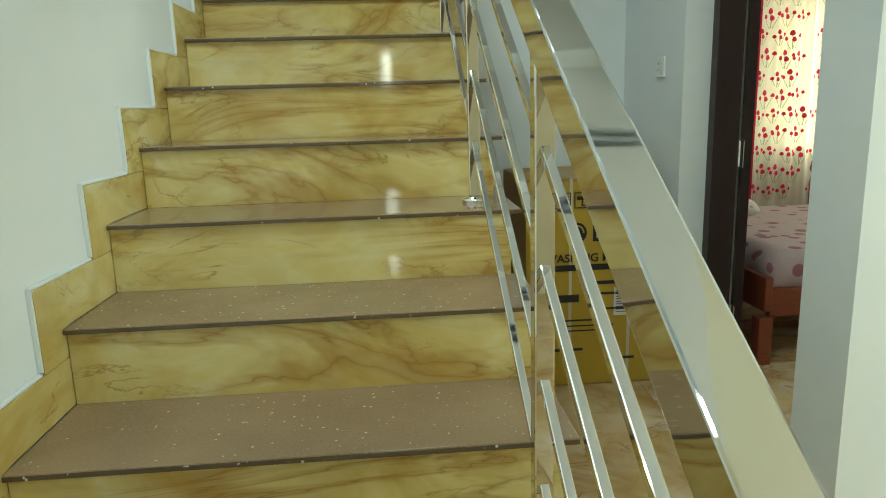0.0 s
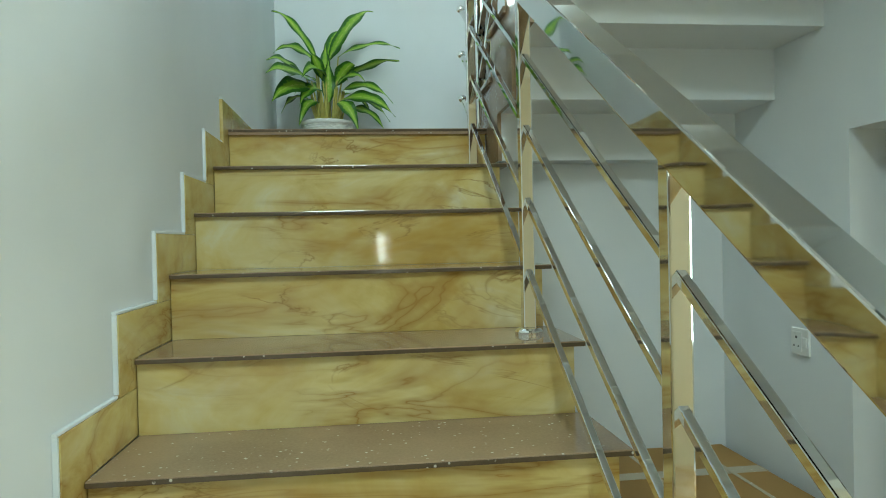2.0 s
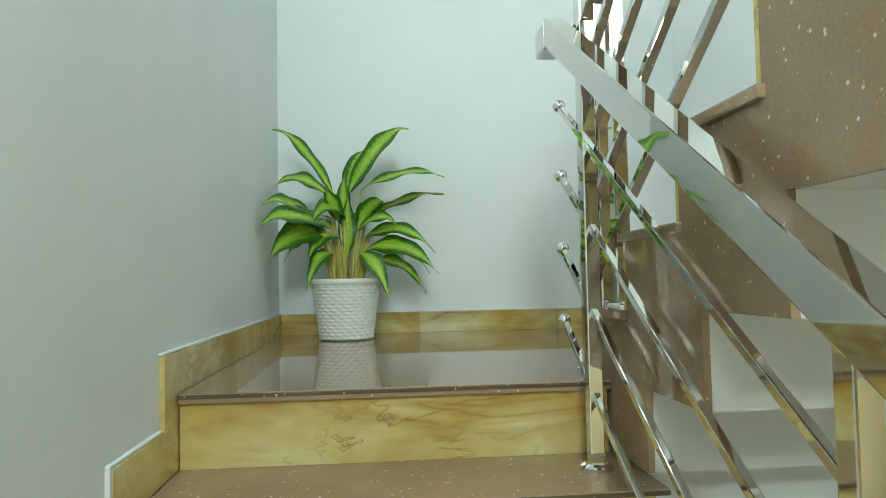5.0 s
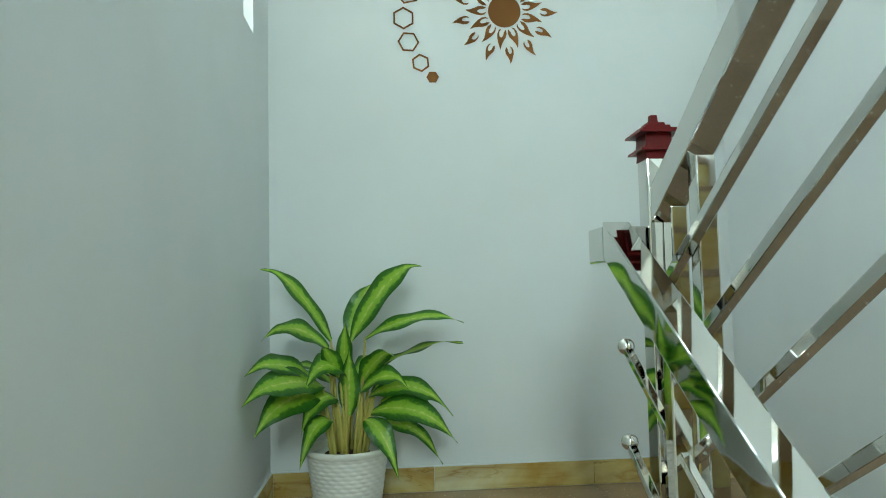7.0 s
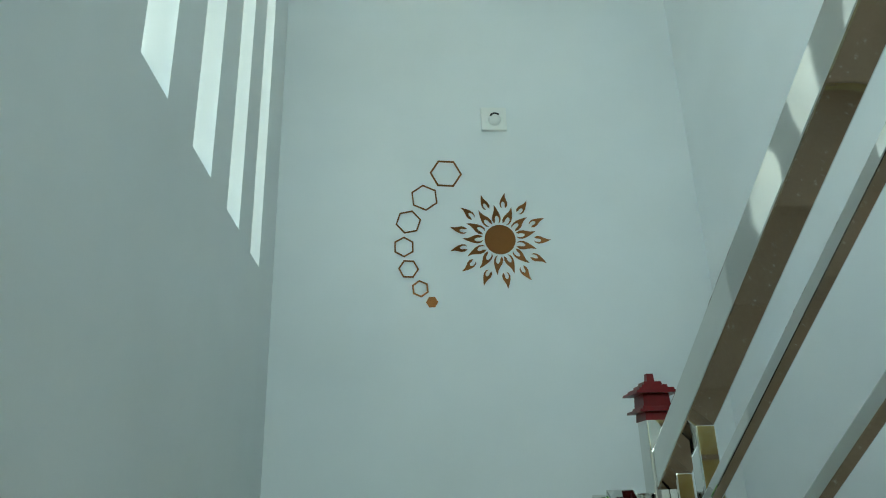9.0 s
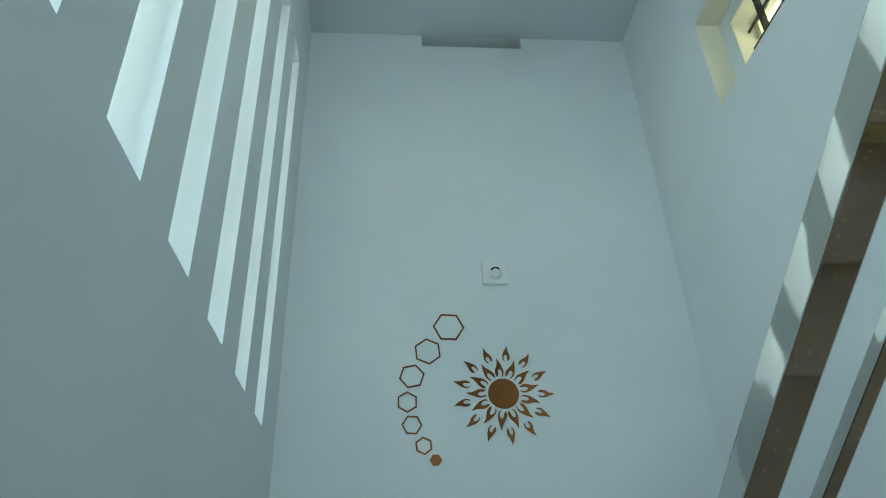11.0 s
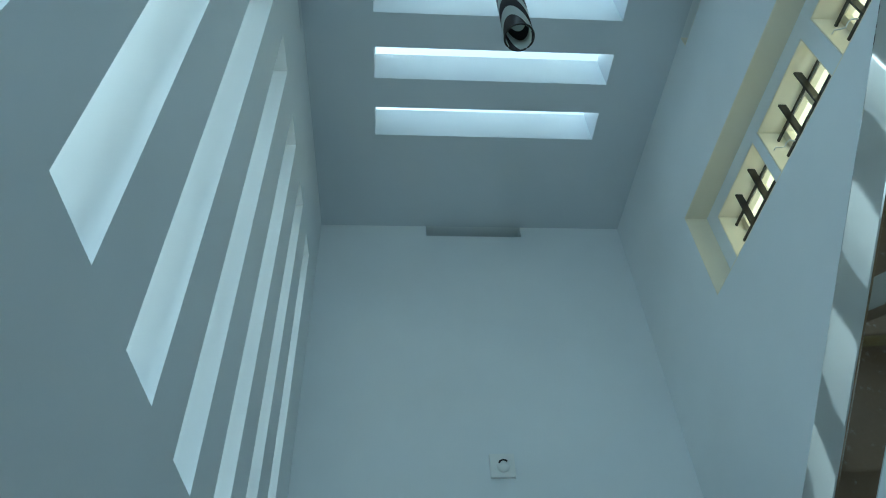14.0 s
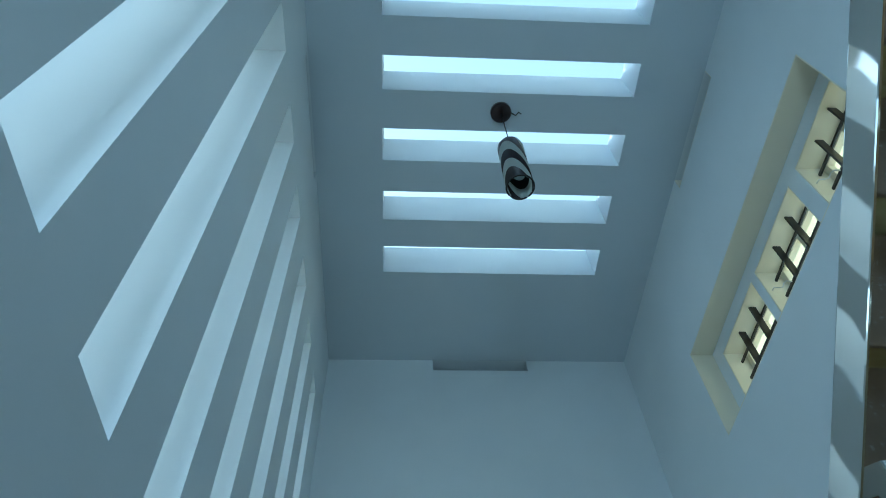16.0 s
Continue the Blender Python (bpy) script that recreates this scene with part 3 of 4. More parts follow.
# curtains with rows of red tulips
FABRIC = material("cream_curtain_cotton", (0.80, 0.74, 0.66), 0.8)
t = Tree(FABRIC)
v = t.coords((1, 1, 1))
t.color(t.mix(t.noise(v, 40, 3), (0.82, 0.76, 0.68), (0.76, 0.68, 0.58)))
tl = t.n.new("ShaderNodeBsdfTranslucent")
tl.inputs[0].default_value = (0.80, 0.70, 0.52, 1)
mx = t.n.new("ShaderNodeMixShader")
mx.inputs[0].default_value = 0.18
t.l.new(t.b.outputs[0], mx.inputs[1])
t.l.new(tl.outputs[0], mx.inputs[2])
t.l.new(mx.outputs[0], t.n["Material Output"].inputs[0])
REDCLOTH = material("crimson_curtain_trim", (0.75, 0.012, 0.06), 0.8)
TULIP = material("red_tulip_print", (0.72, 0.012, 0.08), 0.8)
STALK = material("green_stalk_print", (0.20, 0.24, 0.09), 0.8)


def fold(u):
    return 0.012 * math.sin(u * 46) + 0.004 * math.sin(u * 103 + 1.1)


def drape(x0, x1, z0, z1, y, off=0.0, nx=70, nz=2):
    bm = bmesh.new()
    grid = [[bm.verts.new((x0 + (x1 - x0) * i / nx, y + fold(x0 + (x1 - x0) * i / nx) + off, z0 + (z1 - z0) * k / nz)) for i in range(nx + 1)] for k in range(nz + 1)]
    for k in range(nz):
        for i in range(nx):
            bm.faces.new((grid[k][i], grid[k][i + 1], grid[k + 1][i + 1], grid[k + 1][i]))
    return bm


def bloom(parent, x, z, s, y):
    """Three printed tulips on thin stalks, laid on the folds of the cloth."""
    verts, faces, mats = [], [], []
    for dx, dz, r in ((-0.026, -0.004, 0.0085), (-0.002, 0.020, 0.0115), (0.006, -0.008, 0.0105), (0.032, 0.008, 0.008)):
        cx, cz = x + dx * s, z + dz * s
        n = len(verts)
        for k in range(10):
            a = 2 * math.pi * k / 10
            px, pz = cx + r * s * math.cos(a) * (1 - 0.25 * math.sin(a)), cz + r * s * 1.15 * math.sin(a)
            verts.append((px, y + fold(px) - 0.006, pz))
        faces.append(tuple(range(n, n + 10)))
        mats.append(0)
        w = 0.0011 * s
        n = len(verts)
        for px, pz in ((cx - w, cz - r * s), (cx + w, cz - r * s), (x + dx * 0.3 * s + w, z - 0.052 * s), (x + dx * 0.3 * s - w, z - 0.052 * s)):
            verts.append((px, y + fold(px) - 0.005, pz))
        faces.append((n, n + 1, n + 2, n + 3))
        mats.append(1)
    me = mesh_of("tulip_print", verts, faces, TULIP)
    me.materials.append(STALK)
    for p, k in zip(me.polygons, mats):
        p.material_index = k
    part("tulip_print", me, None, parent)


CY = 3.46
for x0, x1, edge in ((3.452, 3.93, -1), (3.938, 4.43, 1)):
    cur = thing("curtain", "cream cotton curtain printed with red tulips and edged in crimson", "curtain", "bedroom curtains")
    part("cloth", drape(x0, x1, 0.42, 2.30, CY), FABRIC, cur, "", True)
    for r in range(12):
        for c in range(4):
            x = x0 + 0.07 + c * 0.125 + (0.06 if r % 2 else 0) + 0.012 * math.sin(r * 7 + c * 3)
            if x < x1 - 0.04:
                bloom(cur, x, 0.56 + r * 0.145 + 0.012 * math.sin(c * 5 + r), 1.55 + 0.2 * math.sin(r * 3 + c * 5), CY)
    xe = x0 if edge < 0 else x1
    part("trim", drape(min(xe, xe - edge * 0.052), max(xe, xe - edge * 0.052), 0.42, 2.30, CY, -0.009, 8), REDCLOTH, cur, "crimson edge band", True)
    for k in range(5):
        xr = x0 + 0.06 + k * (x1 - x0 - 0.12) / 4
        rg = tube([(xr, CY - 0.0 + 0.026 * math.cos(a), 2.275 + 0.026 * math.sin(a)) for a in [2 * math.pi * q / 14 for q in range(15)]], 0.004, 6)
        part("eyelet", rg, CHROME, cur)
rod = thing("curtain_rod", "brass-coloured metal curtain rod above the window", "curtain rod")
BRASS = material("aged_brass", (0.45, 0.32, 0.14), 0.25, 1.0)
part("pole", tube([(3.1, CY, 2.275), (4.7, CY, 2.275)], 0.011, 12), BRASS, rod, "", True)
for x in (3.1, 4.7):
    part("finial", lathe([(0.01, -0.02), (0.022, 0.0), (0.018, 0.02), (0.004, 0.03)], 14), BRASS, rod, "", True).location = (x, CY, 2.275)
for x in (3.25, 4.55):
    part("bracket", box(x - 0.008, x + 0.008, CY + 0.012, 3.558, 2.262, 2.288, 0.002), BRASS, rod)

bm = solid([2.158, 3.5, 4.42, 5.3], [3.56, 3.82], [-0.12, 0.9, 2.15, 3.4, 3.57], lambda x, y, z: not (3.5 < x < 4.42 and 0.9 < z < 2.15))
tagged(part("wall_bedroom_north", bm, WALL), "white bedroom wall with a curtained window", "wall", kind="structure")
# the gap in this unseen wall only lets the bedroom fill through
tagged(part("wall_bedroom_east", solid([5.16, 5.3], [0.12, 1.08, 2.32, 3.56], [-0.12, 0.98, 2.22, 3.4], lambda x, y, z: not (1.08 < y < 2.32 and 0.98 < z < 2.22)), WALL), "plain white bedroom wall", "wall", kind="structure")
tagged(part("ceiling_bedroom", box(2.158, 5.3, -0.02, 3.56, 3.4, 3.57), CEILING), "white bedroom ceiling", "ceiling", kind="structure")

# ---------------------------------------------------------------- carton under the stairs
CARD = material("brown_cardboard", (0.36, 0.22, 0.07), 0.8)
t = Tree(CARD)
v = t.coords((1, 1, 1))
t.color(t.mix(t.noise(v, 4, 4), t.mix(t.noise(v, 90, 2), (0.40, 0.25, 0.08), (0.34, 0.20, 0.06)), (0.33, 0.19, 0.055)))
t.bump(t.noise(t.coords((1, 1, 25)), 30, 2), 0.12, 0.002)
PRINT = paint("orange_printed_card", (0.47, 0.31, 0.035), 0.6, 0.05)
INK = paint("black_printing_ink", (0.018, 0.016, 0.014), 0.6, 0.05)
TAPE = material("clear_packing_tape", (0.55, 0.48, 0.36), 0.18)
t = Tree(TAPE)
t.rough(t.noise(t.coords(), 50, 3), 0.12, 0.35)
LABEL = paint("white_paper_label", (0.72, 0.71, 0.68), 0.6, 0.05)
BX0, BX1, BY0, BY1, BZ = 1.262, 1.862, 1.215, 1.79, 0.955
carton = thing("carton", "sealed brown cardboard washing machine carton strapped with tape", "box")
part("body", box(BX0, BX1, BY0, BY1, 0.0, BZ - 0.006, 0.006), CARD, carton)
part("printed_front", box(BX0 + 0.002, BX1 - 0.002, BY0 - 0.0025, BY0 - 0.0005, 0.01, BZ - 0.014), PRINT, carton, "orange printed front panel")
for a, b in ((BY0 + 0.001, (BY0 + BY1) / 2 - 0.002), ((BY0 + BY1) / 2 + 0.002, BY1 - 0.001)):
    part("flap", box(BX0 + 0.001, BX1 - 0.001, a, b, BZ - 0.0055, BZ, 0.0015), CARD, carton)
part("tape", box(BX0 + 0.0, BX1, (BY0 + BY1) / 2 - 0.03, (BY0 + BY1) / 2 + 0.03, BZ + 0.0005, BZ + 0.0015), TAPE, carton, "shiny packing tape")
for x in (BX0 + 0.2, BX1 - 0.13):
    part("strap", box(x - 0.007, x + 0.007, BY0 - 0.0045, BY0 - 0.003, 0.003, BZ + 0.001), TAPE, carton, "pale plastic strap")
    part("strap", box(x - 0.007, x + 0.007, BY0 - 0.0045, BY1 + 0.002, BZ + 0.002, BZ + 0.0035), TAPE, carton, "pale plastic strap")
YF = BY0 - 0.0055


def words(name, body, x, z, size, mat, parent, y=YF, bold=0.0):
    cu = bpy.data.curves.new(name, "FONT")
    cu.body, cu.size, cu.extrude, cu.offset = body, size, 0.0006, bold
    cu.materials.append(mat)
    ob = new(name, cu)
    ob.matrix_world = pose(x, y, z, 90)
    ob.parent = parent
    return ob


def bar_front(name, x0, x1, z0, z1, mat=None, label=""):
    return part(name, box(x0, x1, YF - 0.0006, YF + 0.0012, z0, z1), mat or INK, carton, label)


words("lettering", "WASHING MACHINE", BX0 + 0.085, 0.585, 0.052, INK, carton, bold=0.0008)
bar_front("rule", BX0 + 0.085, BX1 - 0.06, 0.545, 0.572)
for k in range(5):
    x = BX0 + 0.13 + k * 0.085 + (0.02 if k > 2 else 0)
    icon = bmesh.new()
    for a, b, c, d in ((0, 0.07, 0, 0.004), (0, 0.07, 0.066, 0.07), (0, 0.004, 0.004, 0.066), (0.066, 0.07, 0.004, 0.066)):
        add_box(icon, x + a, x + b, YF - 0.0006, YF + 0.001, 0.825 + c, 0.825 + d)
    shape = ((0.02, 0.05, 0.038, 0.06), (0.031, 0.039, 0.015, 0.038), (0.02, 0.05, 0.010, 0.016)) if k % 2 == 0 else ((0.012, 0.058, 0.036, 0.052), (0.032, 0.038, 0.012, 0.036), (0.032, 0.050, 0.010, 0.015))
    for a, b, c, d in shape:
        add_box(icon, x + a, x + b, YF - 0.0006, YF + 0.001, 0.825 + c, 0.825 + d)
    part("handling_icon", icon, INK, carton, "black printed handling symbol")
disc = [(BX0 + 0.225 + 0.047 * math.cos(2 * math.pi * k / 36), 0.715 + 0.047 * math.sin(2 * math.pi * k / 36)) for k in range(36)]
part("emblem", prism(disc, "y", YF - 0.0006, YF + 0.0012), INK, carton, "round black emblem")
hole = [(BX0 + 0.225 + 0.030 * math.cos(2 * math.pi * k / 36), 0.715 + 0.030 * math.sin(2 * math.pi * k / 36)) for k in range(28)]
ringb = hole + [(BX0 + 0.225 + 0.036 * math.cos(2 * math.pi * k / 36), 0.715 + 0.036 * math.sin(2 * math.pi * k / 36)) for k in range(27, -1, -1)]
part("emblem_ring", prism(ringb, "y", YF - 0.0012, YF - 0.0007), PRINT, carton)
bar_front("emblem_block", BX0 + 0.30, BX0 + 0.315, 0.675, 0.755)
bar_front("emblem_block", BX0 + 0.316, BX0 + 0.345, 0.675, 0.690)
bar_front("emblem_block", BX0 + 0.365, BX0 + 0.425, 0.675, 0.690)
bar_front("emblem_block", BX0 + 0.365, BX0 + 0.380, 0.691, 0.740)
bar_front("emblem_block", BX0 + 0.365, BX0 + 0.425, 0.741, 0.755)
for k, (a, b, z, h) in enumerate(((0.28, 0.50, 0.478, 0.016), (0.30, 0.44, 0.43, 0.010), (0.09, 0.24, 0.40, 0.035), (0.30, 0.48, 0.36, 0.008), (0.09, 0.32, 0.31, 0.008), (0.09, 0.40, 0.285, 0.006), (0.09, 0.36, 0.262, 0.006), (0.09, 0.26, 0.17, 0.012), (0.40, 0.50, 0.12, 0.012))):
    bar_front("printed_line", BX0 + a, BX0 + b, z, z + h)
bar_front("paper_label", BX1 - 0.20, BX1 - 0.07, 0.33, 0.46, LABEL, "white paper shipping label")
bar_front("code_patch", BX1 - 0.085, BX1 - 0.035, 0.64, 0.69)
for k in range(9):
    bar_front("label_line", BX1 - 0.19, BX1 - 0.09 - 0.01 * (k % 3), 0.345 + k * 0.012, 0.348 + k * 0.012).location.y = -0.002

# socket plate beside the doorway
plate = thing("wall_socket", "white plastic three-pin wall socket with a small switch", "socket")
SY, SZ0 = 1.335, 1.375
part("plate", box(RIGHT - 0.010, RIGHT - 0.0005, SY - 0.044, SY + 0.044, SZ0, SZ0 + 0.088, 0.003), PLASTIC, plate)
part("socket_face", box(RIGHT - 0.0125, RIGHT - 0.0095, SY - 0.010, SY + 0.038, SZ0 + 0.012, SZ0 + 0.076, 0.001), PLASTIC, plate)
for dy, dz, r in ((0.014, 0.058, 0.0045), (0.003, 0.030, 0.0035), (0.026, 0.030, 0.0035)):
    ring = [(SY + dy + r * math.cos(2 * math.pi * k / 14), SZ0 + dz + r * math.sin(2 * math.pi * k / 14)) for k in range(14)]
    part("pin_hole", prism(ring, "x", RIGHT - 0.0129, RIGHT - 0.0120), DARK, plate, "dark pin hole")
part("rocker", box(RIGHT - 0.0145, RIGHT - 0.0095, SY - 0.036, SY - 0.016, SZ0 + 0.028, SZ0 + 0.060, 0.002), PLASTIC, plate)

# ---------------------------------------------------------------- plant in the woven pot
POT = material("white_woven_plastic", (0.80, 0.80, 0.76), 0.45)
t = Tree(POT)
t.rough(t.noise(t.coords(), 30, 2), 0.38, 0.55)
SOIL = material("dark_potting_soil", (0.05, 0.025, 0.014), 0.95)
t = Tree(SOIL)
v = t.coords()
t.color(t.mix(t.noise(v, 90, 4), (0.07, 0.03, 0.016), (0.025, 0.013, 0.008)))
t.bump(t.noise(v, 70, 4), 0.9, 0.01)
LEAF = material("variegated_leaf", (0.1, 0.2, 0.03), 0.32)
t = Tree(LEAF)
uv = t.coords((1, 1, 1), 0, "UV")
sep = t.n.new("ShaderNodeSeparateXYZ")
t.l.new(uv, sep.inputs[0])
ob_v = t.coords((1, 1, 1), 5.0)
far = t.math("ABSOLUTE", t.math("SUBTRACT", sep.outputs[0], 0.5))
ragged = t.math("ADD", far, t.math("MULTIPLY", t.math("SUBTRACT", t.noise(ob_v, 55, 4, 0.7), 0.5), 0.34))
body = t.ramp(ragged, [(0.0, (0.56, 0.66, 0.15)), (0.04, (0.36, 0.56, 0.06)), (0.21, (0.27, 0.48, 0.035)), (0.29, (0.06, 0.19, 0.014)), (0.5, (0.022, 0.10, 0.008))])
t.color(body)
t.bump(t.math("SINE", t.math("MULTIPLY", t.math("ADD", sep.outputs[1], t.math("MULTIPLY", far, -0.5)), 90)), 0.12, 0.002)
t.rough(t.noise(ob_v, 30, 2), 0.26, 0.42)
tl = t.n.new("ShaderNodeBsdfTranslucent")
t.l.new(body, tl.inputs[0])
mx = t.n.new("ShaderNodeMixShader")
mx.inputs[0].default_value = 0.2
t.l.new(t.b.outputs[0], mx.inputs[1])
t.l.new(tl.outputs[0], mx.inputs[2])
t.l.new(mx.outputs[0], t.n["Material Output"].inputs[0])
STEM = material("pale_green_stem", (0.42, 0.38, 0.10), 0.4)
t = Tree(STEM)
t.color(t.mix(t.noise(t.coords((1, 1, 0.3)), 40, 3), (0.66, 0.56, 0.15), (0.42, 0.40, 0.09)))

PX, PY = 0.306, 3.25
pot = thing("plant_pot", "white woven-pattern plastic pot standing on the landing", "plant pot", at=(PX, PY, LAND))
bm = bmesh.new()
NA, NZ = 132, 96
rows_v = []
for k in range(NZ + 1):
    z = 0.004 + 0.228 * k / NZ
    base_r = 0.109 + 0.031 * k / NZ
    rows_v.append([])
    for i in range(NA):
        a = 2 * math.pi * i / NA
        row = k * 16.0 / NZ
        wave = math.sin(22 * a + (math.pi if int(row) % 2 else 0))
        weave = abs(math.sin(math.pi * row)) ** 0.6 * (0.0026 + 0.0026 * wave)
        r = base_r + weave
        rows_v[-1].append(bm.verts.new((r * math.cos(a), r * math.sin(a), z)))
for p, q in zip(rows_v, rows_v[1:]):
    for i in range(NA):
        bm.faces.new((p[i], p[(i + 1) % NA], q[(i + 1) % NA], q[i]))
bm.faces.new(rows_v[0])
part("pot_body", bm, POT, pot, "", True)
part("rim", lathe([(0.138, 0.228), (0.146, 0.230), (0.148, 0.249), (0.144, 0.254), (0.136, 0.251), (0.132, 0.232), (0.126, 0.20)], 48), POT, pot, "", True)
part("soil", lathe([(0.128, 0.200), (0.128, 0.222), (0.08, 0.228), (0.03, 0.231)], 32), SOIL, pot, "dark potting soil")

plant = thing("potted_plant", "leafy dumb cane plant with yellow-green variegated leaves", "plant", at=(PX, PY, LAND + 0.225))


def leaf_blade(name, base, tip, width, sag, turn, parent):
    """A pointed blade from base to tip, arched by sag, folded along its midrib and turned about its length."""
    base, tip = Vector(base), Vector(tip)
    along = (tip - base)
    n, half = 18, 4
    side0 = along.cross(Vector((0, 0, 1)))
    if side0.length < 1e-4:
        side0 = Vector((1, 0, 0))
    side0.normalize()
    up0 = side0.cross(along.normalized())
    side = side0 * math.cos(turn) + up0 * math.sin(turn)
    nor = up0 * math.cos(turn) - side0 * math.sin(turn)
    bm = bmesh.new()
    uvl = bm.loops.layers.uv.new("UVMap")
    grid, co = [], {}
    seed = base.x * 31 + tip.z * 17
    for i in range(n + 1):
        s = i / n
        w = width * (max(0.0, math.sin(math.pi * min(1.0, s * 0.94 + 0.06) ** 0.82)) ** 1.15) * (1 if s < 0.98 else 0.3)
        c = base + along * s + Vector((0, 0, 1)) * (4 * sag * s * (1 - s)) - Vector((0, 0, 1)) * 0.02 * max(0, s - 0.8) * 5 * (sag > 0)
        row = []
        for j in range(-half, half + 1):
            f = j / half
            ripple = 0.006 * math.sin(s * 15 + seed + (2.0 if f > 0 else 0)) * abs(f) ** 1.5
            p = c + side * (f * w / 2) + nor * (0.22 * abs(f) * w / 2 - 0.10 * f * f * w / 2 + ripple)
            vtx = bm.verts.new(p)
            co[vtx] = (0.5 + f * 0.5, s)
            row.append(vtx)
        grid.append(row)
    for i in range(n):
        for j in range(2 * half):
            f = bm.faces.new((grid[i][j], grid[i][j + 1], grid[i + 1][j + 1], grid[i + 1][j]))
            for lp in f.loops:
                lp[uvl].uv = co[lp.vert]
    ob = part(name, bm, LEAF, parent, "", True)
    return ob


# each leaf: where its stem leaves the soil, where the blade starts and ends (from the soil's middle), width, arch, turn
LEAVES = [
    ((-0.02, 0.0), (-0.055, 0.02, 0.40), (-0.300, -0.01, 0.68), 0.060, 0.045, 0.9),
    ((0.0, 0.01), (0.02, 0.00, 0.40), (0.275, -0.02, 0.68), 0.100, 0.055, -0.9),
    ((0.01, 0.03), (0.01, 0.05, 0.40), (0.09, 0.12, 0.62), 0.09, 0.01, -0.7),
    ((-0.03, 0.0), (-0.06, -0.02, 0.37), (-0.29, -0.06, 0.425), 0.08, 0.05, 0.75),
    ((0.03, 0.0), (0.07, -0.01, 0.405), (0.425, -0.02, 0.47), 0.070, 0.035, -0.6),
    ((0.03, 0.02), (0.09, 0.02, 0.29), (0.42, -0.02, 0.40), 0.065, 0.015, 0.35),
    ((-0.04, 0.0), (-0.11, -0.03, 0.27), (-0.300, -0.27, 0.335), 0.090, 0.03, 0.8),
    ((-0.04, -0.02), (-0.09, -0.05, 0.22), (-0.29, -0.20, 0.12), 0.12, 0.04, 0.85),
    ((-0.03, -0.03), (-0.08, -0.07, 0.25), (-0.295, -0.34, 0.25), 0.11, 0.03, 0.75),
    ((-0.03, -0.03), (-0.05, -0.07, 0.13), (-0.15, -0.14, 0.0), 0.075, 0.05, 0.6),
    ((-0.01, -0.02), (-0.03, -0.05, 0.20), (-0.15, -0.12, 0.105), 0.085, 0.05, 0.7),
    ((-0.02, 0.02), (-0.05, 0.03, 0.27), (-0.235, 0.05, 0.31), 0.055, 0.02, 0.2),
    ((0.0, -0.03), (0.0, -0.05, 0.28), (-0.13, -0.15, 0.265), 0.10, 0.05, 0.6),
    ((0.02, -0.02), (0.05, -0.05, 0.22), (0.22, -0.13, 0.255), 0.095, 0.04, -0.6),
    ((0.04, 0.0), (0.08, -0.02, 0.20), (0.375, -0.06, 0.145), 0.09, 0.06, -0.65),
    ((0.04, -0.02), (0.09, -0.05, 0.15), (0.385, -0.10, 0.06), 0.105, 0.05, -0.75),
    ((0.03, -0.03), (0.07, -0.08, 0.13), (0.18, -0.16, -0.04), 0.075, 0.04, -0.8),
    ((0.04, 0.01), (0.11, -0.01, 0.10), (0.335, -0.05, -0.02), 0.065, 0.05, -0.7),
    ((0.05, 0.03), (0.12, 0.05, 0.17), (0.36, 0.06, 0.06), 0.085, 0.05, -0.7),
    ((-0.01, 0.0), (-0.01, -0.02, 0.24), (0.0, -0.03, 0.47), 0.065, 0.0, 0.3),
    ((0.0, -0.01), (0.01, -0.04, 0.14), (0.015, -0.07, 0.37), 0.070, 0.0, 0.2),
    ((0.02, 0.0), (0.05, 0.0, 0.24), (0.175, -0.06, 0.36), 0.085, 0.03, 0.6),
    ((0.0, 0.04), (0.02, 0.08, 0.25), (0.12, 0.19, 0.33), 0.080, 0.03, 0.1),
    ((-0.02, 0.04), (-0.06, 0.07, 0.24), (-0.20, 0.18, 0.25), 0.080, 0.04, 0.2),
    ((-0.04, 0.03), (-0.11, 0.04, 0.17), (-0.27, 0.10, 0.12), 0.090, 0.04, 0.1),
    ((0.03, 0.04), (0.09, 0.09, 0.20), (0.25, 0.20, 0.13), 0.085, 0.05, -0.2),
    ((0.0, -0.02), (-0.02, -0.05, 0.27), (-0.075, -0.14, 0.40), 0.06, 0.01, -0.5),
]
for (sx, sy), b, tip, w, sag, turn in LEAVES:
    b = Vector(b)
    s0 = Vector((sx * 1.3, sy * 1.3, -0.01))
    mid = s0.lerp(b, 0.55) + Vector((0, 0, 0.04))
    pts = []
    for k in range(7):
        q = k / 6
        pts.append(s0 * (1 - q) ** 2 + mid * 2 * q * (1 - q) + b * q * q)
    part("stem", tube(pts, [0.0070 - 0.0006 * k for k in range(7)], 8), STEM, plant, "", True)
    lf = leaf_blade("leaf", b, tip, w * 1.14, sag, turn, plant)
for sx, sy, hgt, lean in ((-0.01, -0.02, 0.20, -0.03), (0.035, -0.01, 0.23, 0.02), (0.06, 0.01, 0.21, 0.035), (-0.045, 0.0, 0.16, -0.05)):
    part("cane", tube([(sx, sy, -0.01), (sx + lean * 0.3, sy, hgt * 0.4), (sx + lean, sy, hgt)], [0.014, 0.013, 0.009], 10), STEM, plant, "thick pale green cane", True)

# ---------------------------------------------------------------- decorations on the back wall
YW = BACK - 0.004


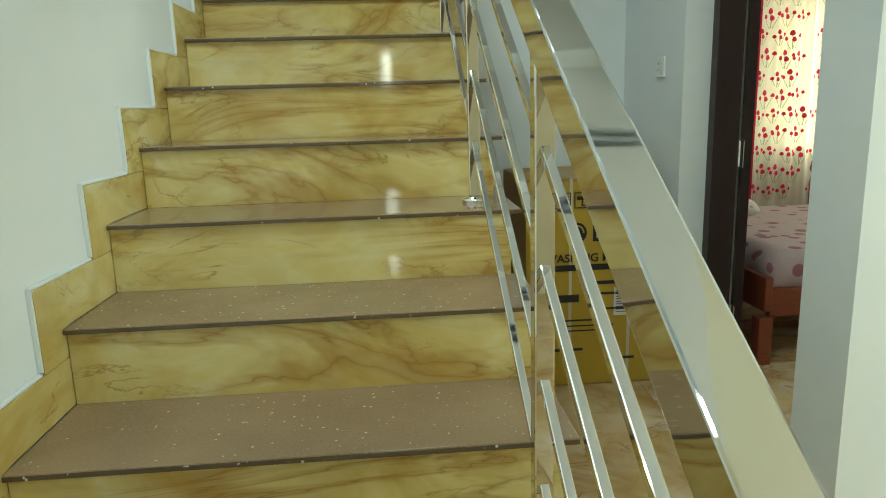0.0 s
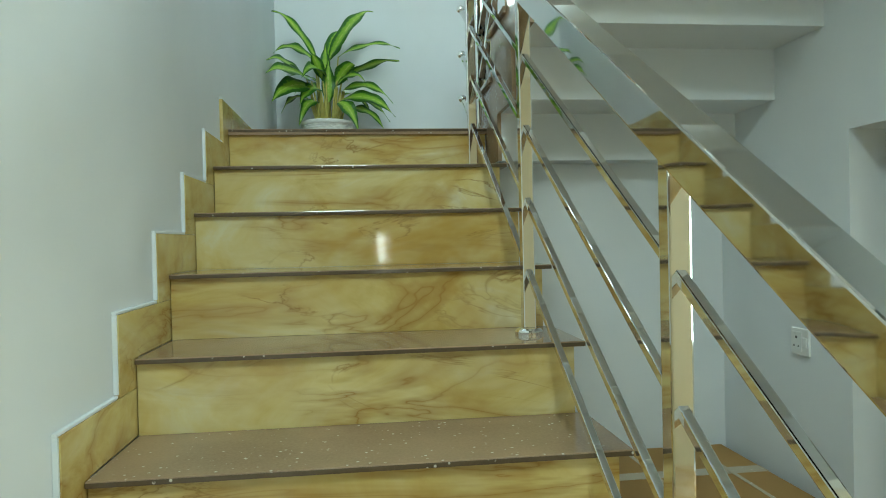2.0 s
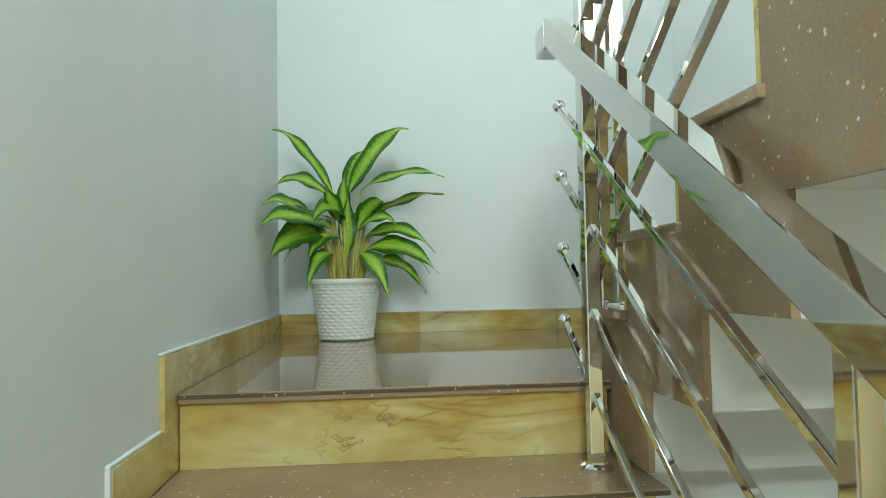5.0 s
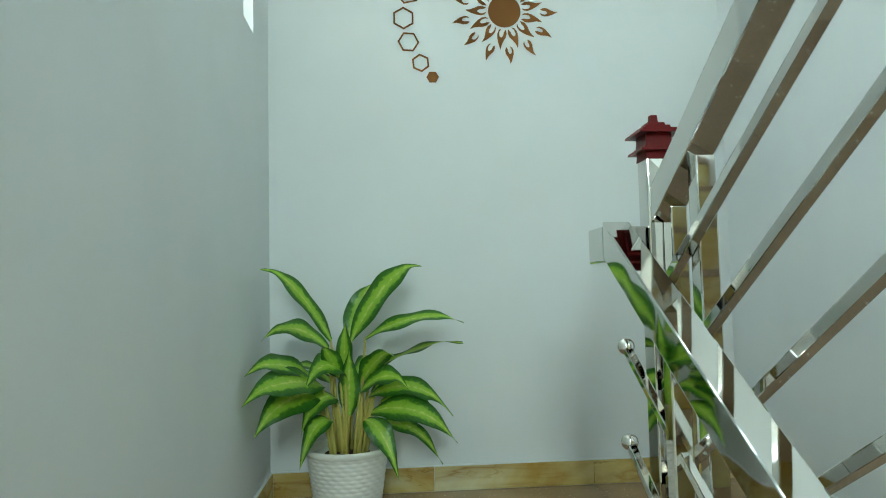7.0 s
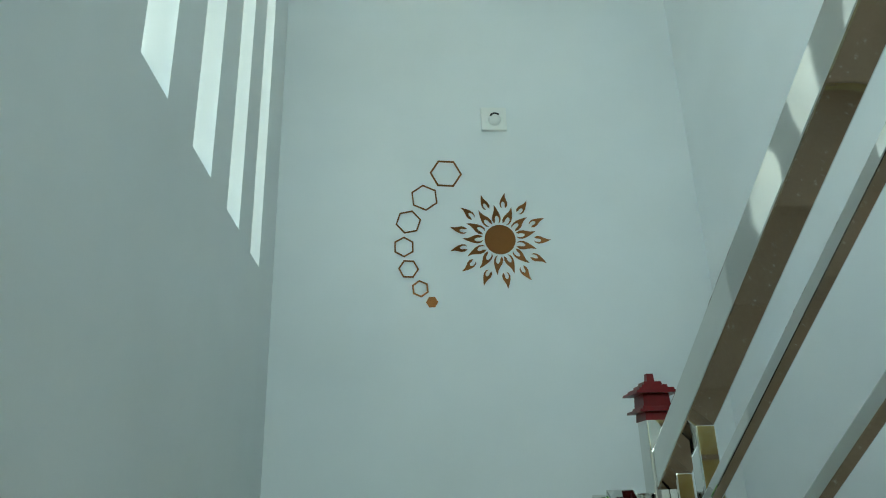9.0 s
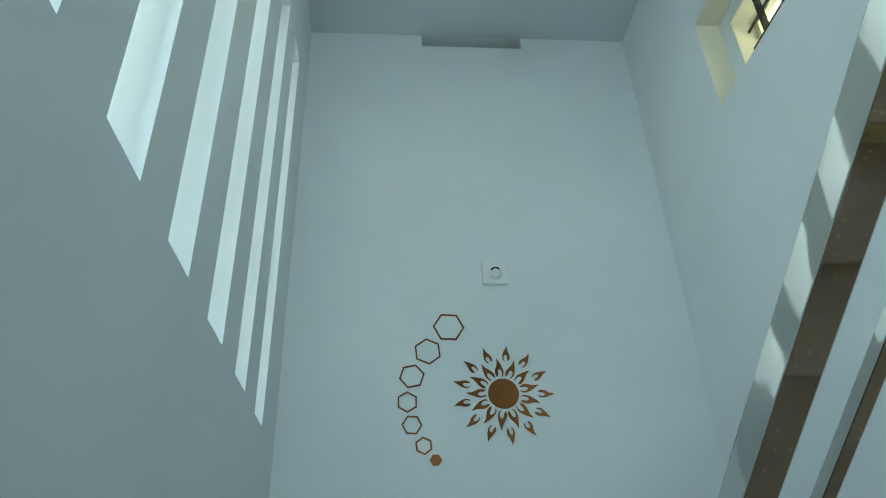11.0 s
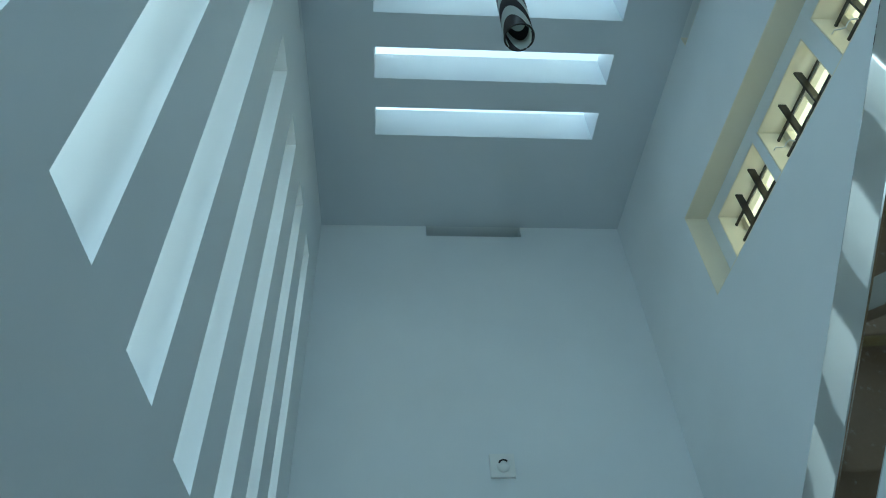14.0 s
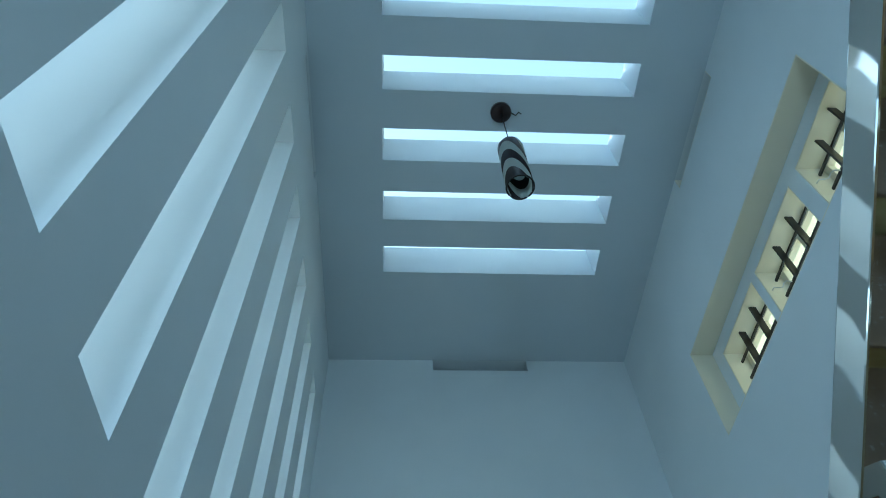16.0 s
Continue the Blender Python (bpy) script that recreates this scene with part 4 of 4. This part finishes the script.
def hexagon(cx, cz, r, rot, wide, name="hexagon_ring"):
    out = [(cx + r * math.cos(rot + math.pi * k / 3), cz + r * math.sin(rot + math.pi * k / 3)) for k in range(6)]
    bm = bmesh.new()
    if not wide:
        bm.free()
        return prism(out, "y", YW, BACK - 0.0005)
    inn = [(cx + (r - wide) * math.cos(rot + math.pi * k / 3), cz + (r - wide) * math.sin(rot + math.pi * k / 3)) for k in range(6)]
    ring = {}
    for y in (YW, BACK - 0.0005):
        ring[y] = ([bm.verts.new((p[0], y, p[1])) for p in out], [bm.verts.new((p[0], y, p[1])) for p in inn])
    (fo, fi), (bo, bi) = ring[YW], ring[BACK - 0.0005]
    for k in range(6):
        j = (k + 1) % 6
        for q in ((fo[k], fo[j], fi[j], fi[k]), (bo[k], bo[j], bi[j], bi[k]), (fo[k], fo[j], bo[j], bo[k]), (fi[k], fi[j], bi[j], bi[k])):
            bm.faces.new(q)
    return bm


HEX = [(0.736, 4.495, 0.074, -0.05, 0.009), (0.636, 4.375, 0.064, 0.10 + math.pi / 6, 0.0075), (0.563, 4.258, 0.058, 0.20, 0.0075), (0.542, 4.141, 0.048, math.pi / 6, 0.0075),
       (0.561, 4.040, 0.045, -0.05, 0.0075), (0.610, 3.951, 0.039, 0.1 + math.pi / 6, 0.008), (0.659, 3.891, 0.026, 0.02, 0.0)]
for cx, cz, r, rot, wide in HEX:
    ob = part("hexagon_decal", hexagon(cx, cz, r, rot, wide), COPPER)
    tagged(ob, "bronze mirror hexagon ring stuck on the white wall" if wide else "small solid bronze mirror hexagon stuck on the white wall", "wall decal", "hexagon wall decals")

SX, SZ = 0.967, 4.174
sun_decal = thing("sun_decal", "bronze mirror acrylic sun with two rings of flames", "wall decal")
part("sun_disc", prism([(SX + 0.069 * math.cos(2 * math.pi * k / 48), SZ + 0.069 * math.sin(2 * math.pi * k / 48)) for k in range(48)], "y", YW, BACK - 0.0005), COPPER, sun_decal)
FLAME = [(-0.30, 0.02), (-0.44, 0.20), (-0.40, 0.40), (-0.24, 0.58), (-0.10, 0.76), (-0.06, 1.0), (0.10, 0.84), (0.24, 0.66), (0.36, 0.46), (0.40, 0.26), (0.30, 0.08), (0.08, 0.0),
         (0.22, 0.14), (0.24, 0.30), (0.12, 0.42), (-0.04, 0.42), (-0.16, 0.30), (-0.18, 0.14)]


def flame(r0, length, wide, ang, flip):
    pts = []
    for a, b in FLAME:
        rr, tt = r0 + b * length, flip * a * wide
        pts.append((SX + rr * math.cos(ang) - tt * math.sin(ang), SZ + rr * math.sin(ang) + tt * math.cos(ang)))
    return prism(pts, "y", YW, BACK - 0.0005)


for k in range(13):
    a = math.radians(96) + 2 * math.pi * k / 13
    part("flame", flame(0.076, 0.090, 0.047, a, 1 if k % 2 else -1), COPPER, sun_decal)
    part("flame", flame(0.152, 0.076, 0.042, a + math.pi / 13, -1 if k % 2 else 1), COPPER, sun_decal)

sensor = thing("motion_sensor", "white plastic square motion sensor on the wall", "sensor")
part("plate", box(0.910, 1.029, BACK - 0.020, BACK - 0.0005, 4.714, 4.833, 0.003), PLASTIC, sensor)
bm = lathe([(0.030, 0.0), (0.030, 0.006), (0.026, 0.016), (0.018, 0.024), (0.006, 0.028)], 28)
bmesh.ops.transform(bm, matrix=pose(0.972, BACK - 0.0195, 4.766, 90), verts=bm.verts[:])
part("dome", bm, PLASTIC, sensor, "", True)
arc = [(0.972 + 0.026 * math.cos(a), 4.771 + 0.022 * math.sin(a)) for a in [math.radians(40 + 10 * q) for q in range(13)]]
arc += [(0.972 + 0.018 * math.cos(a), 4.766 + 0.013 * math.sin(a)) for a in [math.radians(160 - 10 * q) for q in range(13)]]
part("lens_slit", prism(arc, "y", BACK - 0.043, BACK - 0.030), DARK, sensor, "dark lens slit")

# ---------------------------------------------------------------- window band, skylights, pendant
lining = thing("window_band", "cream painted reveals of the recessed window band", "window reveal", kind="structure")
part("soffit", box(RIGHT + 0.001, NICHE - 0.001, 1.249, 2.789, 5.710, 5.715), CREAM, lining)
part("sill", box(RIGHT + 0.001, NICHE - 0.001, 1.249, 2.789, 5.206, 5.211), CREAM, lining)
for a in (1.249, 2.784):
    part("cheek", box(RIGHT + 0.001, NICHE - 0.001, a, a + 0.005, 5.212, 5.709), CREAM, lining)
for n, (a, b) in enumerate(WIN):
    win = thing("window_%d" % (n + 2), "small high window with a dark iron grille", "window", "high windows", "structure")
    part("reveal", box(NICHE + 0.002, 2.156, a + 0.001, b - 0.001, WZ1 - 0.006, WZ1 - 0.001), CREAM, win)
    part("reveal", box(NICHE + 0.002, 2.156, a + 0.001, b - 0.001, WZ0 + 0.001, WZ0 + 0.006), CREAM, win)
    part("reveal", box(NICHE + 0.002, 2.156, a + 0.001, a + 0.006, WZ0 + 0.007, WZ1 - 0.007), CREAM, win)
    part("reveal", box(NICHE + 0.002, 2.156, b - 0.006, b - 0.001, WZ0 + 0.007, WZ1 - 0.007), CREAM, win)
    for z in (WZ0 + 0.13, WZ0 + 0.235):
        part("grille_bar", box(2.078, 2.086, a + 0.007, b - 0.007, z - 0.006, z + 0.006), DARK, win)
    w = b - a
    for f in (0.33, 0.67):
        part("grille_bar", box(2.045, 2.0775, a + w * f - 0.004, a + w * f + 0.004, WZ0 + 0.007, WZ1 - 0.007), DARK, win)
    mid = (a + b) / 2
    part("sash", solid([2.12, 2.15], [a + 0.007, a + 0.035, mid - 0.012, mid + 0.012, b - 0.035, b - 0.007], [WZ0 + 0.007, WZ0 + 0.03, WZ1 - 0.03, WZ1 - 0.007],
         lambda x, y, z: not (WZ0 + 0.03 < z < WZ1 - 0.03 and (a + 0.035 < y < mid - 0.012 or mid + 0.012 < y < b - 0.035))), CREAM, win)
    if n < 2:
        cable = [(2.03 + 0.006 * k, b - 0.012 - 0.014 * k, WZ0 + 0.16 - 0.006 * k + 0.012 * math.sin(k * 1.7)) for k in range(7)]
        part("cord", tube(cable, 0.003, 6), PLASTIC, win, "loose white cord", True)
recess = thing("wall_recess", "cream painted recess below the ceiling", "recess", kind="structure")
part("recess_back", box(2.094, 2.099, 1.577, 2.187, 6.341, 6.424), CREAM, recess)
part("recess_sill", box(RIGHT + 0.001, 2.093, 1.577, 2.187, 6.341, 6.345), CREAM, recess)
for a in (1.577, 2.183):
    part("recess_cheek", box(RIGHT + 0.001, 2.093, a, a + 0.004, 6.346, 6.424), CREAM, recess)
for n, (a, b) in enumerate(WELLS):
    win = thing("skylight_%d" % (n + 1), "narrow glazed skylight slot in the ceiling", "skylight", "ceiling skylights", "structure")
    g = part("pane", box(WX0 - 0.03, WX1 + 0.03, a - 0.02, b + 0.02, TOP + 0.251, TOP + 0.259), GLASS, win)
    g.visible_shadow = False

ZEBRA = material("zebra_striped_shade", (0.7, 0.7, 0.68), 0.4)
t = Tree(ZEBRA)
v = t.coords((1, 1, 0.55))
wave = t.n.new("ShaderNodeTexWave")
wave.inputs["Scale"].default_value, wave.inputs["Distortion"].default_value, wave.inputs["Detail"].default_value = 6.5, 1.6, 0.0
wave.bands_direction = "DIAGONAL"
t.l.new(v, wave.inputs["Vector"])
stripe = t.ramp(wave.outputs[1], [(0.52, (0, 0, 0)), (0.56, (1, 1, 1))])
t.color(t.mix(stripe, (0.012, 0.008, 0.012), (0.74, 0.76, 0.74)))
tl = t.n.new("ShaderNodeBsdfTranslucent")
tl.inputs[0].default_value = (0.74, 0.80, 0.78, 1)
mx = t.n.new("ShaderNodeMixShader")
t.l.new(t.math("MULTIPLY", stripe, 0.6), mx.inputs[0])
t.l.new(t.b.outputs[0], mx.inputs[1])
t.l.new(tl.outputs[0], mx.inputs[2])
t.l.new(mx.outputs[0], t.n["Material Output"].inputs[0])
LX, LY = 0.921, 1.82
pend = thing("pendant_lamp", "zebra-striped cylinder pendant lamp on a thin cord", "lamp", at=(LX, LY, TOP))
part("canopy", lathe([(0.052, -0.0005), (0.052, -0.022), (0.044, -0.032), (0.008, -0.035)], 32), BLACKWOOD, pend, "dark round ceiling canopy", True)
part("cord", tube([(0, 0, -0.03), (0.002, 0.0, -0.2), (0.004, 0.0, -0.40)], 0.0028, 8), DARK, pend, "thin dark cord", True)
bm = bmesh.new()
prof_s = [(0.046, -0.395), (0.056, -0.398), (0.058, -0.41), (0.058, -0.755), (0.052, -0.755), (0.052, -0.42), (0.046, -0.41)]
rings = []
for r, z in prof_s:
    rings.append([bm.verts.new((r * math.cos(2 * math.pi * i / 40), r * math.sin(2 * math.pi * i / 40), z)) for i in range(40)])
for q in range(len(rings)):
    a, b = rings[q], rings[(q + 1) % len(rings)]
    for i in range(40):
        bm.faces.new((a[i], a[(i + 1) % 40], b[(i + 1) % 40], b[i]))
part("shade", bm, ZEBRA, pend, "black and white zebra-striped shade", True)
part("rim", tube([(0.057 * math.cos(2 * math.pi * q / 32), 0.057 * math.sin(2 * math.pi * q / 32), -0.755) for q in range(33)], 0.004, 8), DARK, pend, "dark rim", True)
part("cap", lathe([(0.008, -0.375), (0.02, -0.385), (0.046, -0.398), (0.046, -0.404)], 28), DARK, pend, "dark metal cap", True)
part("socket", lathe([(0.016, -0.405), (0.016, -0.455), (0.012, -0.46)], 18), PLASTIC, pend, "lamp socket", True)
part("stray_wire", tube([(0.05, 0.0, -0.012), (0.075, 0.01, -0.02), (0.085, -0.012, -0.03), (0.10, 0.0, -0.022)], 0.0035, 6), DARK, pend, "loose dark wire ends", True)

# ---------------------------------------------------------------- outside
facade = thing("house", "cream painted neighbouring house wall in the sun", "house")
part("facade_wall", box(7.0, 7.3, -8, 14, -0.12, 16), OUTSIDE, facade)

# floor tiles last
tile = None
for i in range(9):
    for j in range(13):
        x0, y0 = LEFT + 0.6 * i, -4.06 + 0.6 * j
        if x0 + 0.6 > 5.17 or y0 + 0.6 > 3.57:
            continue
        if tile is None:
            ob = part("tile", box(0.0015, 0.5985, 0.0015, 0.5985, -0.0115, 0.0, 0.001), FLOORTILE, floor)
            tile = ob.data
        else:
            ob = part("tile", tile, FLOORTILE, floor)
        ob.location = (x0, y0, 0)
